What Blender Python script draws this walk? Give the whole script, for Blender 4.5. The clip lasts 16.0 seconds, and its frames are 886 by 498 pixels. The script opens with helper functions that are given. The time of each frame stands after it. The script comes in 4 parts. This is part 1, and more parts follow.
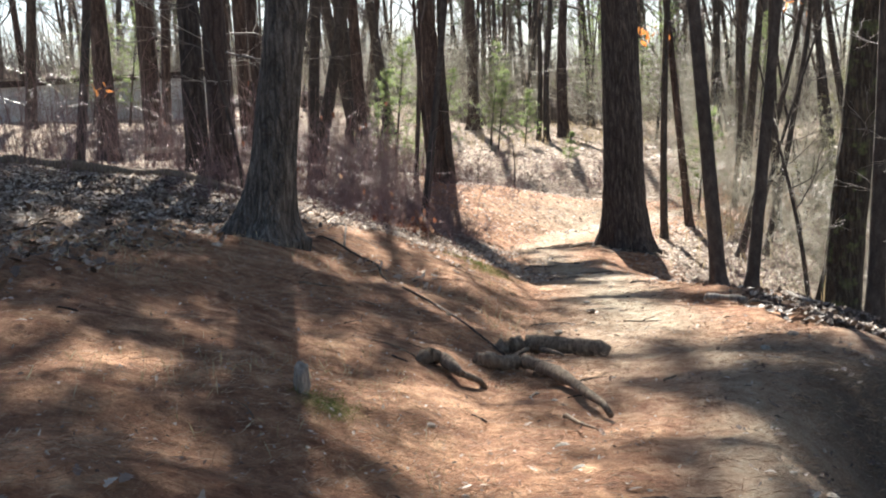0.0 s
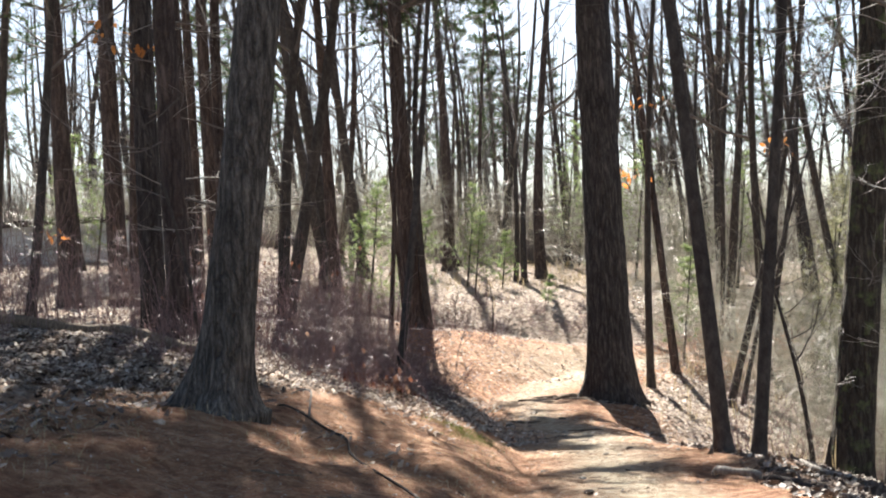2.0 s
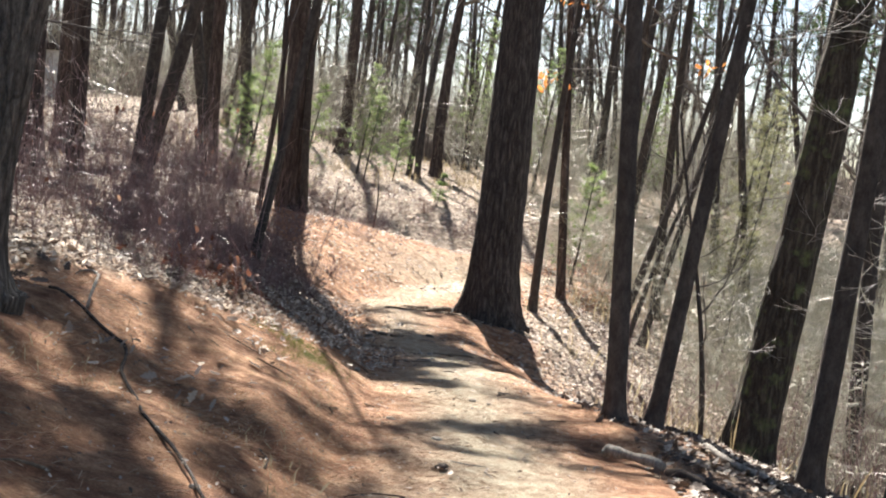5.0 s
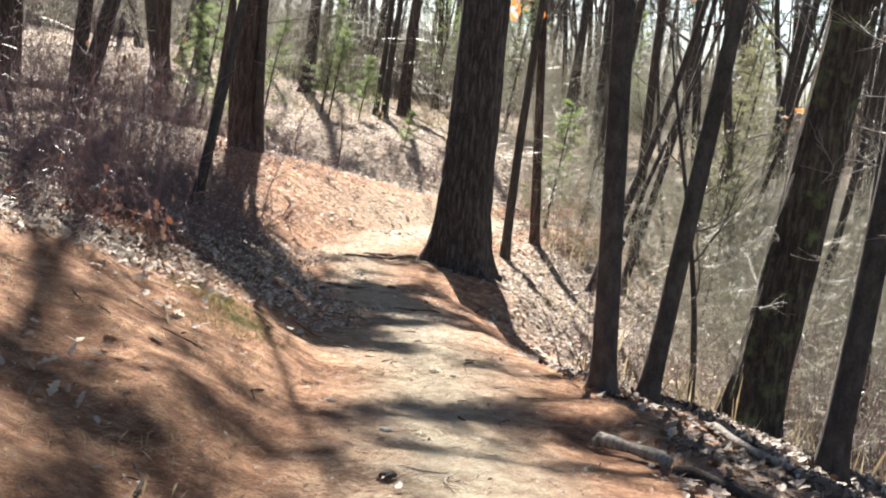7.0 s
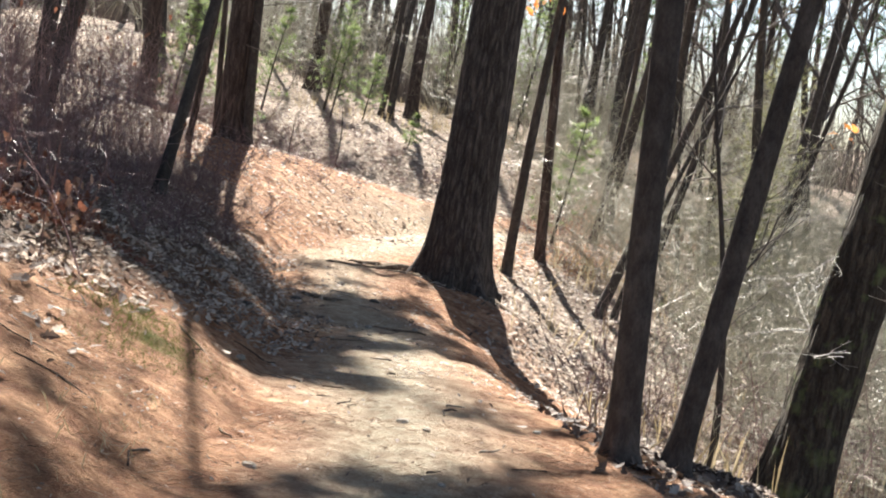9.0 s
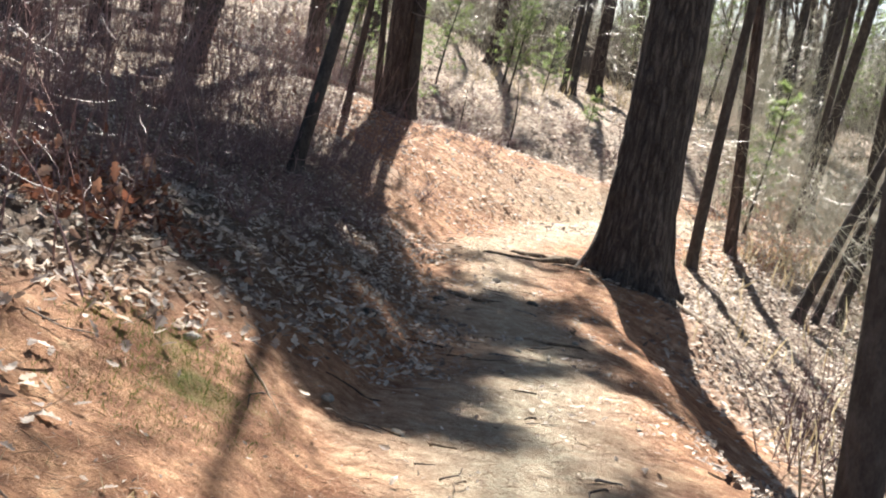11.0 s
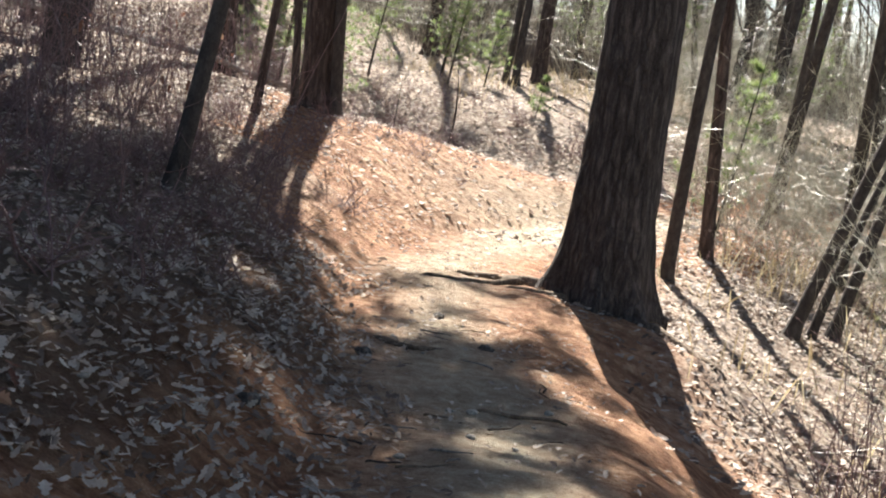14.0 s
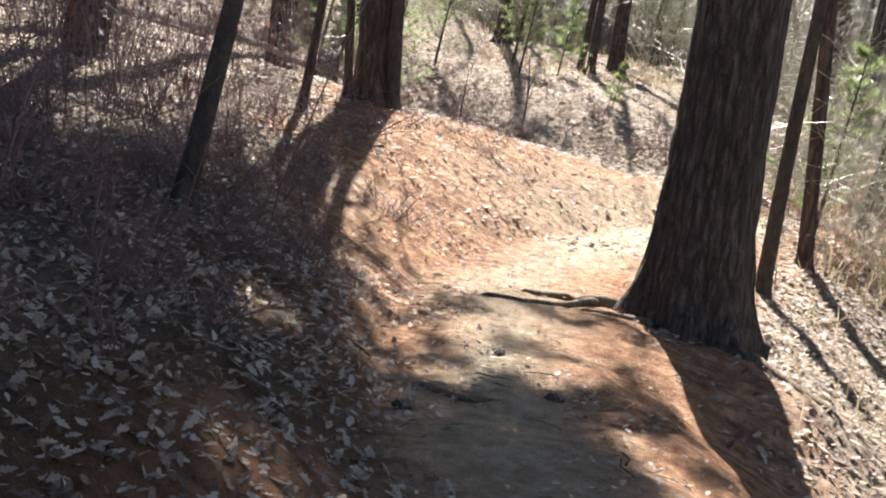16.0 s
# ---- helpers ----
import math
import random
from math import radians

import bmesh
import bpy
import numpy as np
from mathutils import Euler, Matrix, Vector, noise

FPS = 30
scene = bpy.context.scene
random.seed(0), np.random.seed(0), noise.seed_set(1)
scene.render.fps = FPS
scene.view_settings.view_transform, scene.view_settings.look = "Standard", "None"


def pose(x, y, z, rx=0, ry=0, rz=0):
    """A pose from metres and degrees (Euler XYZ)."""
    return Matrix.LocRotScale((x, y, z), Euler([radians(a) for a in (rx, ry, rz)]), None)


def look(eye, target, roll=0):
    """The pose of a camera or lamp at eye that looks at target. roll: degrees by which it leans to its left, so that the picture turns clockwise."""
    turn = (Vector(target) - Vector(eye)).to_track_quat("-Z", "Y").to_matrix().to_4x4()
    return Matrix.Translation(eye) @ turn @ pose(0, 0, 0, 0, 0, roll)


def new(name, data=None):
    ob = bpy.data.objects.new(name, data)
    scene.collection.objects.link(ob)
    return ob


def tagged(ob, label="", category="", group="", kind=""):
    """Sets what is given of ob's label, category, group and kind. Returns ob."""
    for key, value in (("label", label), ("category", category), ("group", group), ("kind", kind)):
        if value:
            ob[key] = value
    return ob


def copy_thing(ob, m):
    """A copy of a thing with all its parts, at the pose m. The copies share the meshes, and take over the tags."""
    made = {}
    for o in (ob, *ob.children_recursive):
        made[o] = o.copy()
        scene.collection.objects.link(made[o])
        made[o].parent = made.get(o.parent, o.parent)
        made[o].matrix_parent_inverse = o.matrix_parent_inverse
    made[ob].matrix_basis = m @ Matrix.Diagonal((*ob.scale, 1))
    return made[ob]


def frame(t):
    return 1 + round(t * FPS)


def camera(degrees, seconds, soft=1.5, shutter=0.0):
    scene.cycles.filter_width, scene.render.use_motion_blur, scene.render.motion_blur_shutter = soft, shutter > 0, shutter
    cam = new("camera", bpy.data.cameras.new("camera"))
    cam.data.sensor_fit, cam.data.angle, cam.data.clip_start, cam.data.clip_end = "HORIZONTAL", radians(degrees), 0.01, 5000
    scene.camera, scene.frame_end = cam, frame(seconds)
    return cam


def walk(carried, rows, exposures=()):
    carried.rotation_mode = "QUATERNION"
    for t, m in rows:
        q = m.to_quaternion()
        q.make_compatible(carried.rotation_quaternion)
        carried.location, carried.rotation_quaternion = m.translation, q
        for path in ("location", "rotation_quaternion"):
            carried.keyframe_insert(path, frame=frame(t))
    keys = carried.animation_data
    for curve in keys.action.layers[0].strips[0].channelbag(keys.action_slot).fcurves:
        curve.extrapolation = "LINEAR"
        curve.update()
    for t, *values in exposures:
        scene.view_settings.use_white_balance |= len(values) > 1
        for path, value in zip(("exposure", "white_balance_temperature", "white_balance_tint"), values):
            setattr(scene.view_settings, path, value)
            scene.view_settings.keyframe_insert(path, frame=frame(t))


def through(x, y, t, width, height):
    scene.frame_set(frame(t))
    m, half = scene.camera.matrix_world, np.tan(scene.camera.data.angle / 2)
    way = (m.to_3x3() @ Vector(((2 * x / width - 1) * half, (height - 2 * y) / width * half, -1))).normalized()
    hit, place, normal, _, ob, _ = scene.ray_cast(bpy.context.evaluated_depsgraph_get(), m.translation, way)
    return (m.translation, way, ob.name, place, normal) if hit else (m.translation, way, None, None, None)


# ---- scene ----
cam = camera(41.0, 16.0, 2.0)
PATH = [
    (0, look((0.000, 0.000, 1.400), (-0.119, 1.989, 1.227), -2.99)),
    (0.5, look((-0.034, 0.237, 1.447), (-0.153, 2.232, 1.355), -1.62)),
    (1, look((-0.111, 0.386, 1.493), (-0.165, 2.385, 1.537), -3.32)),
    (1.5, look((-0.113, 0.753, 1.493), (-0.141, 2.751, 1.567), -4.28)),
    (2, look((-0.062, 1.086, 1.552), (-0.128, 3.084, 1.609), -3.17)),
    (2.5, look((-0.087, 1.407, 1.520), (-0.066, 3.407, 1.536), 0.88)),
    (3, look((-0.221, 1.891, 1.554), (-0.058, 3.884, 1.506), 0.91)),
    (5.5, look((0.165, 3.870, 1.512), (0.285, 5.862, 1.384), 6.69)),
    (6, look((0.142, 4.301, 1.451), (0.278, 6.292, 1.314), 7.23)),
    (6.5, look((0.200, 4.623, 1.438), (0.388, 6.609, 1.288), 5.58)),
    (7, look((0.325, 4.995, 1.443), (0.500, 6.976, 1.230), 5.66)),
    (7.5, look((0.401, 5.373, 1.362), (0.692, 7.343, 1.180), 7.58)),
    (8, look((0.509, 5.783, 1.291), (0.736, 7.761, 1.106), 8.62)),
    (10.5, look((0.734, 8.163, 1.295), (0.784, 10.147, 1.047), 7.49)),
    (11, look((0.844, 8.536, 1.286), (0.710, 10.511, 1.002), 9.25)),
    (11.5, look((0.820, 8.955, 1.286), (0.657, 10.929, 1.007), 7.59)),
    (12, look((0.915, 9.301, 1.290), (0.740, 11.276, 1.027), 8.59)),
    (12.5, look((0.921, 9.757, 1.261), (0.844, 11.736, 0.985), 9.24)),
    (13, look((0.859, 10.122, 1.230), (0.926, 12.102, 0.961), 9.67)),
    (13.5, look((0.846, 10.574, 1.205), (0.846, 12.553, 0.918), 10.27)),
    (14, look((0.786, 11.079, 1.187), (0.744, 13.059, 0.910), 7.63)),
    (14.5, look((0.810, 11.456, 1.214), (0.711, 13.435, 0.943), 7.37)),
    (15, look((0.894, 11.815, 1.203), (0.814, 13.791, 0.906), 8.19)),
    (15.5, look((0.836, 12.240, 1.197), (0.816, 14.215, 0.885), 7.29)),
    (16, look((0.815, 12.576, 1.214), (0.651, 14.545, 0.902), 7.14)),
]
walk(cam, PATH)

# ---- sky, sun and exposure ----
SUN_AZ, SUN_EL = 5.0, 40.0          # degrees left of +y, degrees up
sun_way = Vector((-math.sin(radians(SUN_AZ)) * math.cos(radians(SUN_EL)), math.cos(radians(SUN_AZ)) * math.cos(radians(SUN_EL)), math.sin(radians(SUN_EL))))
world = bpy.data.worlds.new("sky")
scene.world = world
world.use_nodes = True
wn = world.node_tree.nodes
sky = wn.new("ShaderNodeTexSky")
sky.sky_type, sky.sun_disc = "NISHITA", False
sky.sun_elevation, sky.sun_rotation = radians(SUN_EL), radians(-SUN_AZ)
sky.air_density, sky.dust_density, sky.ozone_density = 1.0, .8, 1.1
wn["Background"].inputs["Strength"].default_value = 0.038
world.node_tree.links.new(sky.outputs["Color"], wn["Background"].inputs["Color"])
sun = new("sun", bpy.data.lights.new("sun", "SUN"))
sun.data.energy, sun.data.angle, sun.data.color = 5.0, radians(0.53), (1.0, 0.95, 0.87)
sun.matrix_world = look((0, 0, 40), tuple(Vector((0, 0, 40)) - sun_way))
scene.view_settings.exposure = 2.32


# ---- the lie of the land ----
def knots(v, xs, zs):
    """Smooth curve through a few knots."""
    v = np.asarray(v, float)
    xs, zs = np.array(xs, float), np.array(zs, float)
    out = 0
    for k, w in ((-1.2, .2), (-.5, .3), (.5, .3), (1.2, .2)):
        out = out + w * np.interp(v + k, xs, zs)
    return out


def path_x(y):
    return knots(y, [-10, 0, 5, 9, 13, 18, 22, 25, 29, 33, 37, 45, 60], [.15, .25, .45, .7, .9, .75, .35, 1.0, 2.9, 5.2, 8, 14, 26])


def path_z(y):
    return knots(y, [-12, 0, 2.5, 5, 7.3, 9.7, 12.6, 15, 18, 22, 26, 31, 40, 60], [-.1, .03, .14, .1, .09, -.04, -.17, -.4, -.62, -.6, -.62, -.66, -.8, -.6])


def ground(x, y):
    x, y = np.asarray(x, float), np.asarray(y, float)
    u, zc = x - path_x(y), path_z(y)
    bank = knots(y, [-10, 4, 10, 14, 20, 25, 28, 31, 34, 60], [1.1, 1.3, 1.5, 2.1, 2.2, 2.0, 2.0, 1.3, .45, .45])
    k = np.clip((-x - 1.5) / 4, 0, 1) * np.clip((y - 26) / 4, 0, 1)
    bank = bank + np.maximum(0, 1.6 - bank) * k * k * (3 - 2 * k)
    s = np.maximum(0, -u - .65)
    left = bank * (1 - np.exp(-s / 3.4)) + .035 * np.maximum(0, s - 6)
    s = np.maximum(0, u - 1.0)
    right = -knots(y, [22, 38], [2.8, .7]) * (1 - np.exp(-s * s / (s + .8) / 7.0))
    k = np.clip((y - 34.5) / 4.5, 0, 1)
    ahead = (1.05 * k * k * (3 - 2 * k) + .03 * np.clip(y - 38, 0, 30)) * np.clip((3 - u) / 4, 0, 1)
    bumps = .035 * np.sin(2.1 * x + .7 * y) * np.sin(1.3 * y - .6 * x + 1) + .02 * np.sin(4.7 * x - 1.1 * y + 2) * np.sin(3.9 * y + 1.7 * x)
    rough = np.clip(np.abs(u) / 1.2, .35, 1.4)
    k = np.clip((np.hypot(x, y - 20) - 62) / 75, 0, 1)
    far = 7.5 * k * k * (3 - 2 * k)
    kx, ky = np.clip((u - .55) / 1.5, 0, 1), np.clip((y - 13.4) / 1.6, 0, 1) * np.clip((21.2 - y) / 1.6, 0, 1)
    dip = -.33 * kx * kx * (3 - 2 * kx) * ky * ky * (3 - 2 * ky) * np.clip((8 - u) / 4, 0, 1)
    kx, ky = np.clip((u - .5) / 1.0, 0, 1), np.clip((6.9 - y) / 1.9, 0, 1)
    hollow = -.95 * kx * kx * (3 - 2 * kx) * ky * ky * (3 - 2 * ky) * np.clip((7 - u) / 4, 0, 1)
    return far + dip + hollow + zc + left + right + ahead + bumps * rough


def zg(x, y):
    return float(ground(x, y))


# ---- numeric noise and mesh gathering ----
def hash3(i, j, k):
    n = (i * 374761393 + j * 668265263 + k * 1274126177).astype(np.int64) & 0x7fffffff
    n = ((n ^ (n >> 13)) * 1274126177) & 0x7fffffff
    return ((n ^ (n >> 16)) & 0xffff) / 65535.0


def vnoise(x, y, z):
    """Smooth value noise in 0..1 on arrays."""
    x, y, z = np.broadcast_arrays(np.asarray(x, float), np.asarray(y, float), np.asarray(z, float))
    i, j, k = np.floor(x).astype(np.int64), np.floor(y).astype(np.int64), np.floor(z).astype(np.int64)
    fx, fy, fz = x - i, y - j, z - k
    fx, fy, fz = (f * f * (3 - 2 * f) for f in (fx, fy, fz))
    out = 0
    for a in (0, 1):
        for b in (0, 1):
            for c in (0, 1):
                w = (fx if a else 1 - fx) * (fy if b else 1 - fy) * (fz if c else 1 - fz)
                out = out + w * hash3(i + a, j + b, k + c)
    return out


class Geo:
    """Gathers points and faces for one mesh."""

    def __init__(self):
        self.v, self.q, self.t, self.n = [], [], [], 0

    def add(self, verts, quads=None, tris=None):
        if quads is not None:
            self.q.append(np.asarray(quads) + self.n)
        if tris is not None:
            self.t.append(np.asarray(tris) + self.n)
        self.v.append(np.asarray(verts, float))
        self.n += len(verts)

    def tube(self, pts, radii, sides=5):
        pts, radii = np.asarray(pts, float), np.asarray(radii, float)
        n = len(pts)
        d = np.gradient(pts, axis=0)
        d /= np.linalg.norm(d, axis=1)[:, None] + 1e-9
        ref = np.array([1.0, 0.13, 0.07]) if abs(d[0][0]) < .8 else np.array([0.1, 1.0, 0.2])
        a = np.cross(d, ref)
        a /= np.linalg.norm(a, axis=1)[:, None] + 1e-9
        b = np.cross(d, a)
        ang = np.arange(sides) * 2 * np.pi / sides
        ring = a[:, None, :] * np.cos(ang)[None, :, None] + b[:, None, :] * np.sin(ang)[None, :, None]
        verts = (pts[:, None, :] + ring * radii[:, None, None]).reshape(-1, 3)
        i = np.arange(n - 1)[:, None] * sides
        j = np.arange(sides)[None, :]
        k = (j + 1) % sides
        quads = np.stack([i + j, i + k, i + sides + k, i + sides + j], -1).reshape(-1, 4)
        self.add(verts, quads)
        if sides > 5:
            self.cap(pts[-1], n - 1, sides)

    def cap(self, centre, ring, sides):
        """Closes the last ring of the tube just added."""
        first = self.n - sides
        self.v.append(np.asarray([centre], float))
        j = np.arange(sides)
        self.t.append(np.stack([first + j, first + (j + 1) % sides, np.full(sides, self.n)], -1))
        self.n += 1

    def mesh(self, name, smooth=True):
        me = bpy.data.meshes.new(name)
        faces = [f for q in self.q for f in q.tolist()] + [f for t in self.t for f in t.tolist()]
        me.from_pydata(np.concatenate(self.v).tolist(), [], faces)
        if smooth:
            me.polygons.foreach_set("use_smooth", np.ones(len(me.polygons), bool))
        me.update()
        return me


def part(name, geo, material, parent=None, label="", smooth=True):
    """One mesh object, under a thing where a parent is given."""
    me = geo if isinstance(geo, bpy.types.Mesh) else geo.mesh(name, smooth)
    if not me.materials:
        me.materials.append(material)
    ob = new(name, me)
    if parent is not None:
        ob.parent = parent
    return tagged(ob, label)


def holder(name, at, label, category, group="", turn=0, size=1.0):
    """An empty at a thing's base."""
    ob = new(name)
    ob.empty_display_size = .2
    ob.matrix_basis = pose(at[0], at[1], at[2], 0, 0, turn)
    ob.scale = (size, size, size)
    return tagged(ob, label, category, group)


# ---- materials ----
def material(name, rough=.9, spec=.25):
    m = bpy.data.materials.new(name)
    m.use_nodes = True
    b = m.node_tree.nodes["Principled BSDF"]
    b.inputs["Roughness"].default_value, b.inputs["Specular IOR Level"].default_value = rough, spec
    return m, m.node_tree.nodes, m.node_tree.links, b


def ramp(nodes, links, fac, stops):
    r = nodes.new("ShaderNodeValToRGB")
    e = r.color_ramp.elements
    while len(e) < len(stops):
        e.new(.5)
    for el, (p, c) in zip(e, stops):
        el.position, el.color = p, (*c, 1)
    links.new(fac, r.inputs["Fac"])
    return r.outputs["Color"]


def noise_tex(nodes, links, scale, detail=6, rough=.6, vec=None):
    n = nodes.new("ShaderNodeTexNoise")
    n.inputs["Scale"].default_value, n.inputs["Detail"].default_value, n.inputs["Roughness"].default_value = scale, detail, rough
    if vec is not None:
        links.new(vec, n.inputs["Vector"])
    return n.outputs["Fac"]


def mapped(nodes, links, scale=(1, 1, 1), kind="Object", rot=(0, 0, 0)):
    c = nodes.new("ShaderNodeTexCoord")
    m = nodes.new("ShaderNodeMapping")
    m.inputs["Scale"].default_value, m.inputs["Rotation"].default_value = scale, rot
    links.new(c.outputs[kind], m.inputs["Vector"])
    return m.outputs["Vector"]


def mix(nodes, links, fac, a, b, mode="MIX"):
    m = nodes.new("ShaderNodeMix")
    m.data_type, m.blend_type = "RGBA", mode
    for sock, val in ((m.inputs[0], fac), (m.inputs[6], a), (m.inputs[7], b)):
        if isinstance(val, (int, float)):
            sock.default_value = val
        elif isinstance(val, tuple):
            sock.default_value = (*val, 1)
        else:
            links.new(val, sock)
    return m.outputs[2]


def bump(nodes, links, height, bsdf, strength=.5, dist=.02):
    b = nodes.new("ShaderNodeBump")
    b.inputs["Strength"].default_value, b.inputs["Distance"].default_value = strength, dist
    links.new(height, b.inputs["Height"])
    links.new(b.outputs["Normal"], bsdf.inputs["Normal"])


def bark(name, dark, mid, light, moss=0.0, stretch=.16, scale=26, plates=0):
    """Furrowed bark: long vertical ridges, flaking at a finer scale, grey lichen; plates parted by dark furrows."""
    m, n, l, b = material(name, .93, .15)
    v = mapped(n, l, (1, 1, stretch))
    ridge = noise_tex(n, l, scale, 5, .65, v)
    fine = noise_tex(n, l, 95, 4, .7, mapped(n, l, (1, 1, .45)))
    big = noise_tex(n, l, 1.6, 3, .5, mapped(n, l, (1, 1, .5)))
    col = ramp(n, l, ridge, [(.34, dark), (.5, mid), (.68, light)])
    col = mix(n, l, .35, col, ramp(n, l, fine, [(.3, dark), (.7, light)]))
    col = mix(n, l, .55, col, ramp(n, l, big, [(.3, (.55, .55, .55)), (.7, (1.25, 1.22, 1.18))]), "MULTIPLY")
    furrow = None
    if plates:
        wob = n.new("ShaderNodeTexNoise")
        wob.inputs["Scale"].default_value, wob.inputs["Detail"].default_value = 5, 3
        l.new(mapped(n, l), wob.inputs["Vector"])
        shift = mix(n, l, .09, mapped(n, l, (1, 1, .1)), wob.outputs["Color"])
        cells = n.new("ShaderNodeTexVoronoi")
        cells.feature = "DISTANCE_TO_EDGE"
        cells.inputs["Scale"].default_value = plates
        l.new(shift, cells.inputs["Vector"])
        furrow = ramp(n, l, cells.outputs["Distance"], [(.0, (0, 0, 0)), (.05, (.25, .25, .25)), (.2, (1, 1, 1))])
        col = mix(n, l, .55, col, ramp(n, l, furrow, [(0, (.4, .38, .37)), (.6, (1, 1, 1)), (1, (1.3, 1.28, 1.25))]), "MULTIPLY")
    if moss:
        patch = noise_tex(n, l, 5, 5, .6, mapped(n, l))
        k = n.new("ShaderNodeMath")
        k.operation, k.use_clamp = "MULTIPLY_ADD", True
        k.inputs[1].default_value, k.inputs[2].default_value = 5, -3.1 + moss
        l.new(patch, k.inputs[0])
        col = mix(n, l, k.outputs[0], col, (.14, .17, .07))
    l.new(col, b.inputs["Base Color"])
    h = n.new("ShaderNodeMath")
    h.operation = "MULTIPLY_ADD"
    h.inputs[1].default_value = .35
    l.new(fine, h.inputs[0]), l.new(ridge, h.inputs[2])
    if furrow is not None:
        deep = n.new("ShaderNodeMath")
        deep.operation = "ADD"
        l.new(furrow, deep.inputs[0]), l.new(h.outputs[0], deep.inputs[1])
        h = deep
    bump(n, l, h.outputs[0], b, .75, .025)
    return m


def twig_mat(name, a, c, rough=.85, spec=.2):
    m, n, l, b = material(name, rough, spec)
    i = n.new("ShaderNodeNewGeometry")
    r = n.new("ShaderNodeObjectInfo")
    base = ramp(n, l, i.outputs["Random Per Island"], [(0, a), (1, c)])
    base = mix(n, l, .5, base, ramp(n, l, noise_tex(n, l, 40, 3, .6, mapped(n, l)), [(.35, a), (.65, c)]))
    base = mix(n, l, .4, base, ramp(n, l, r.outputs["Random"], [(0, (.7, .7, .7)), (1, (1.25, 1.2, 1.15))]), "MULTIPLY")
    l.new(base, b.inputs["Base Color"])
    return m


def leaf_mat(name, stops, through=.35, rough=.65):
    """Thin dry or green leaf: every leaf its own tint, light shines through."""
    m, n, l, b = material(name, rough, .3)
    g = n.new("ShaderNodeNewGeometry")
    col = ramp(n, l, g.outputs["Random Per Island"], stops)
    col = mix(n, l, .4, col, ramp(n, l, noise_tex(n, l, 60, 3, .6, mapped(n, l)), [(.3, (.6, .6, .6)), (.7, (1.2, 1.2, 1.2))]), "MULTIPLY")
    l.new(col, b.inputs["Base Color"])
    t = n.new("ShaderNodeBsdfTranslucent")
    l.new(col, t.inputs["Color"])
    s = n.new("ShaderNodeMixShader")
    s.inputs[0].default_value = through
    l.new(b.outputs[0], s.inputs[1]), l.new(t.outputs[0], s.inputs[2])
    l.new(s.outputs[0], n["Material Output"].inputs["Surface"])
    return m


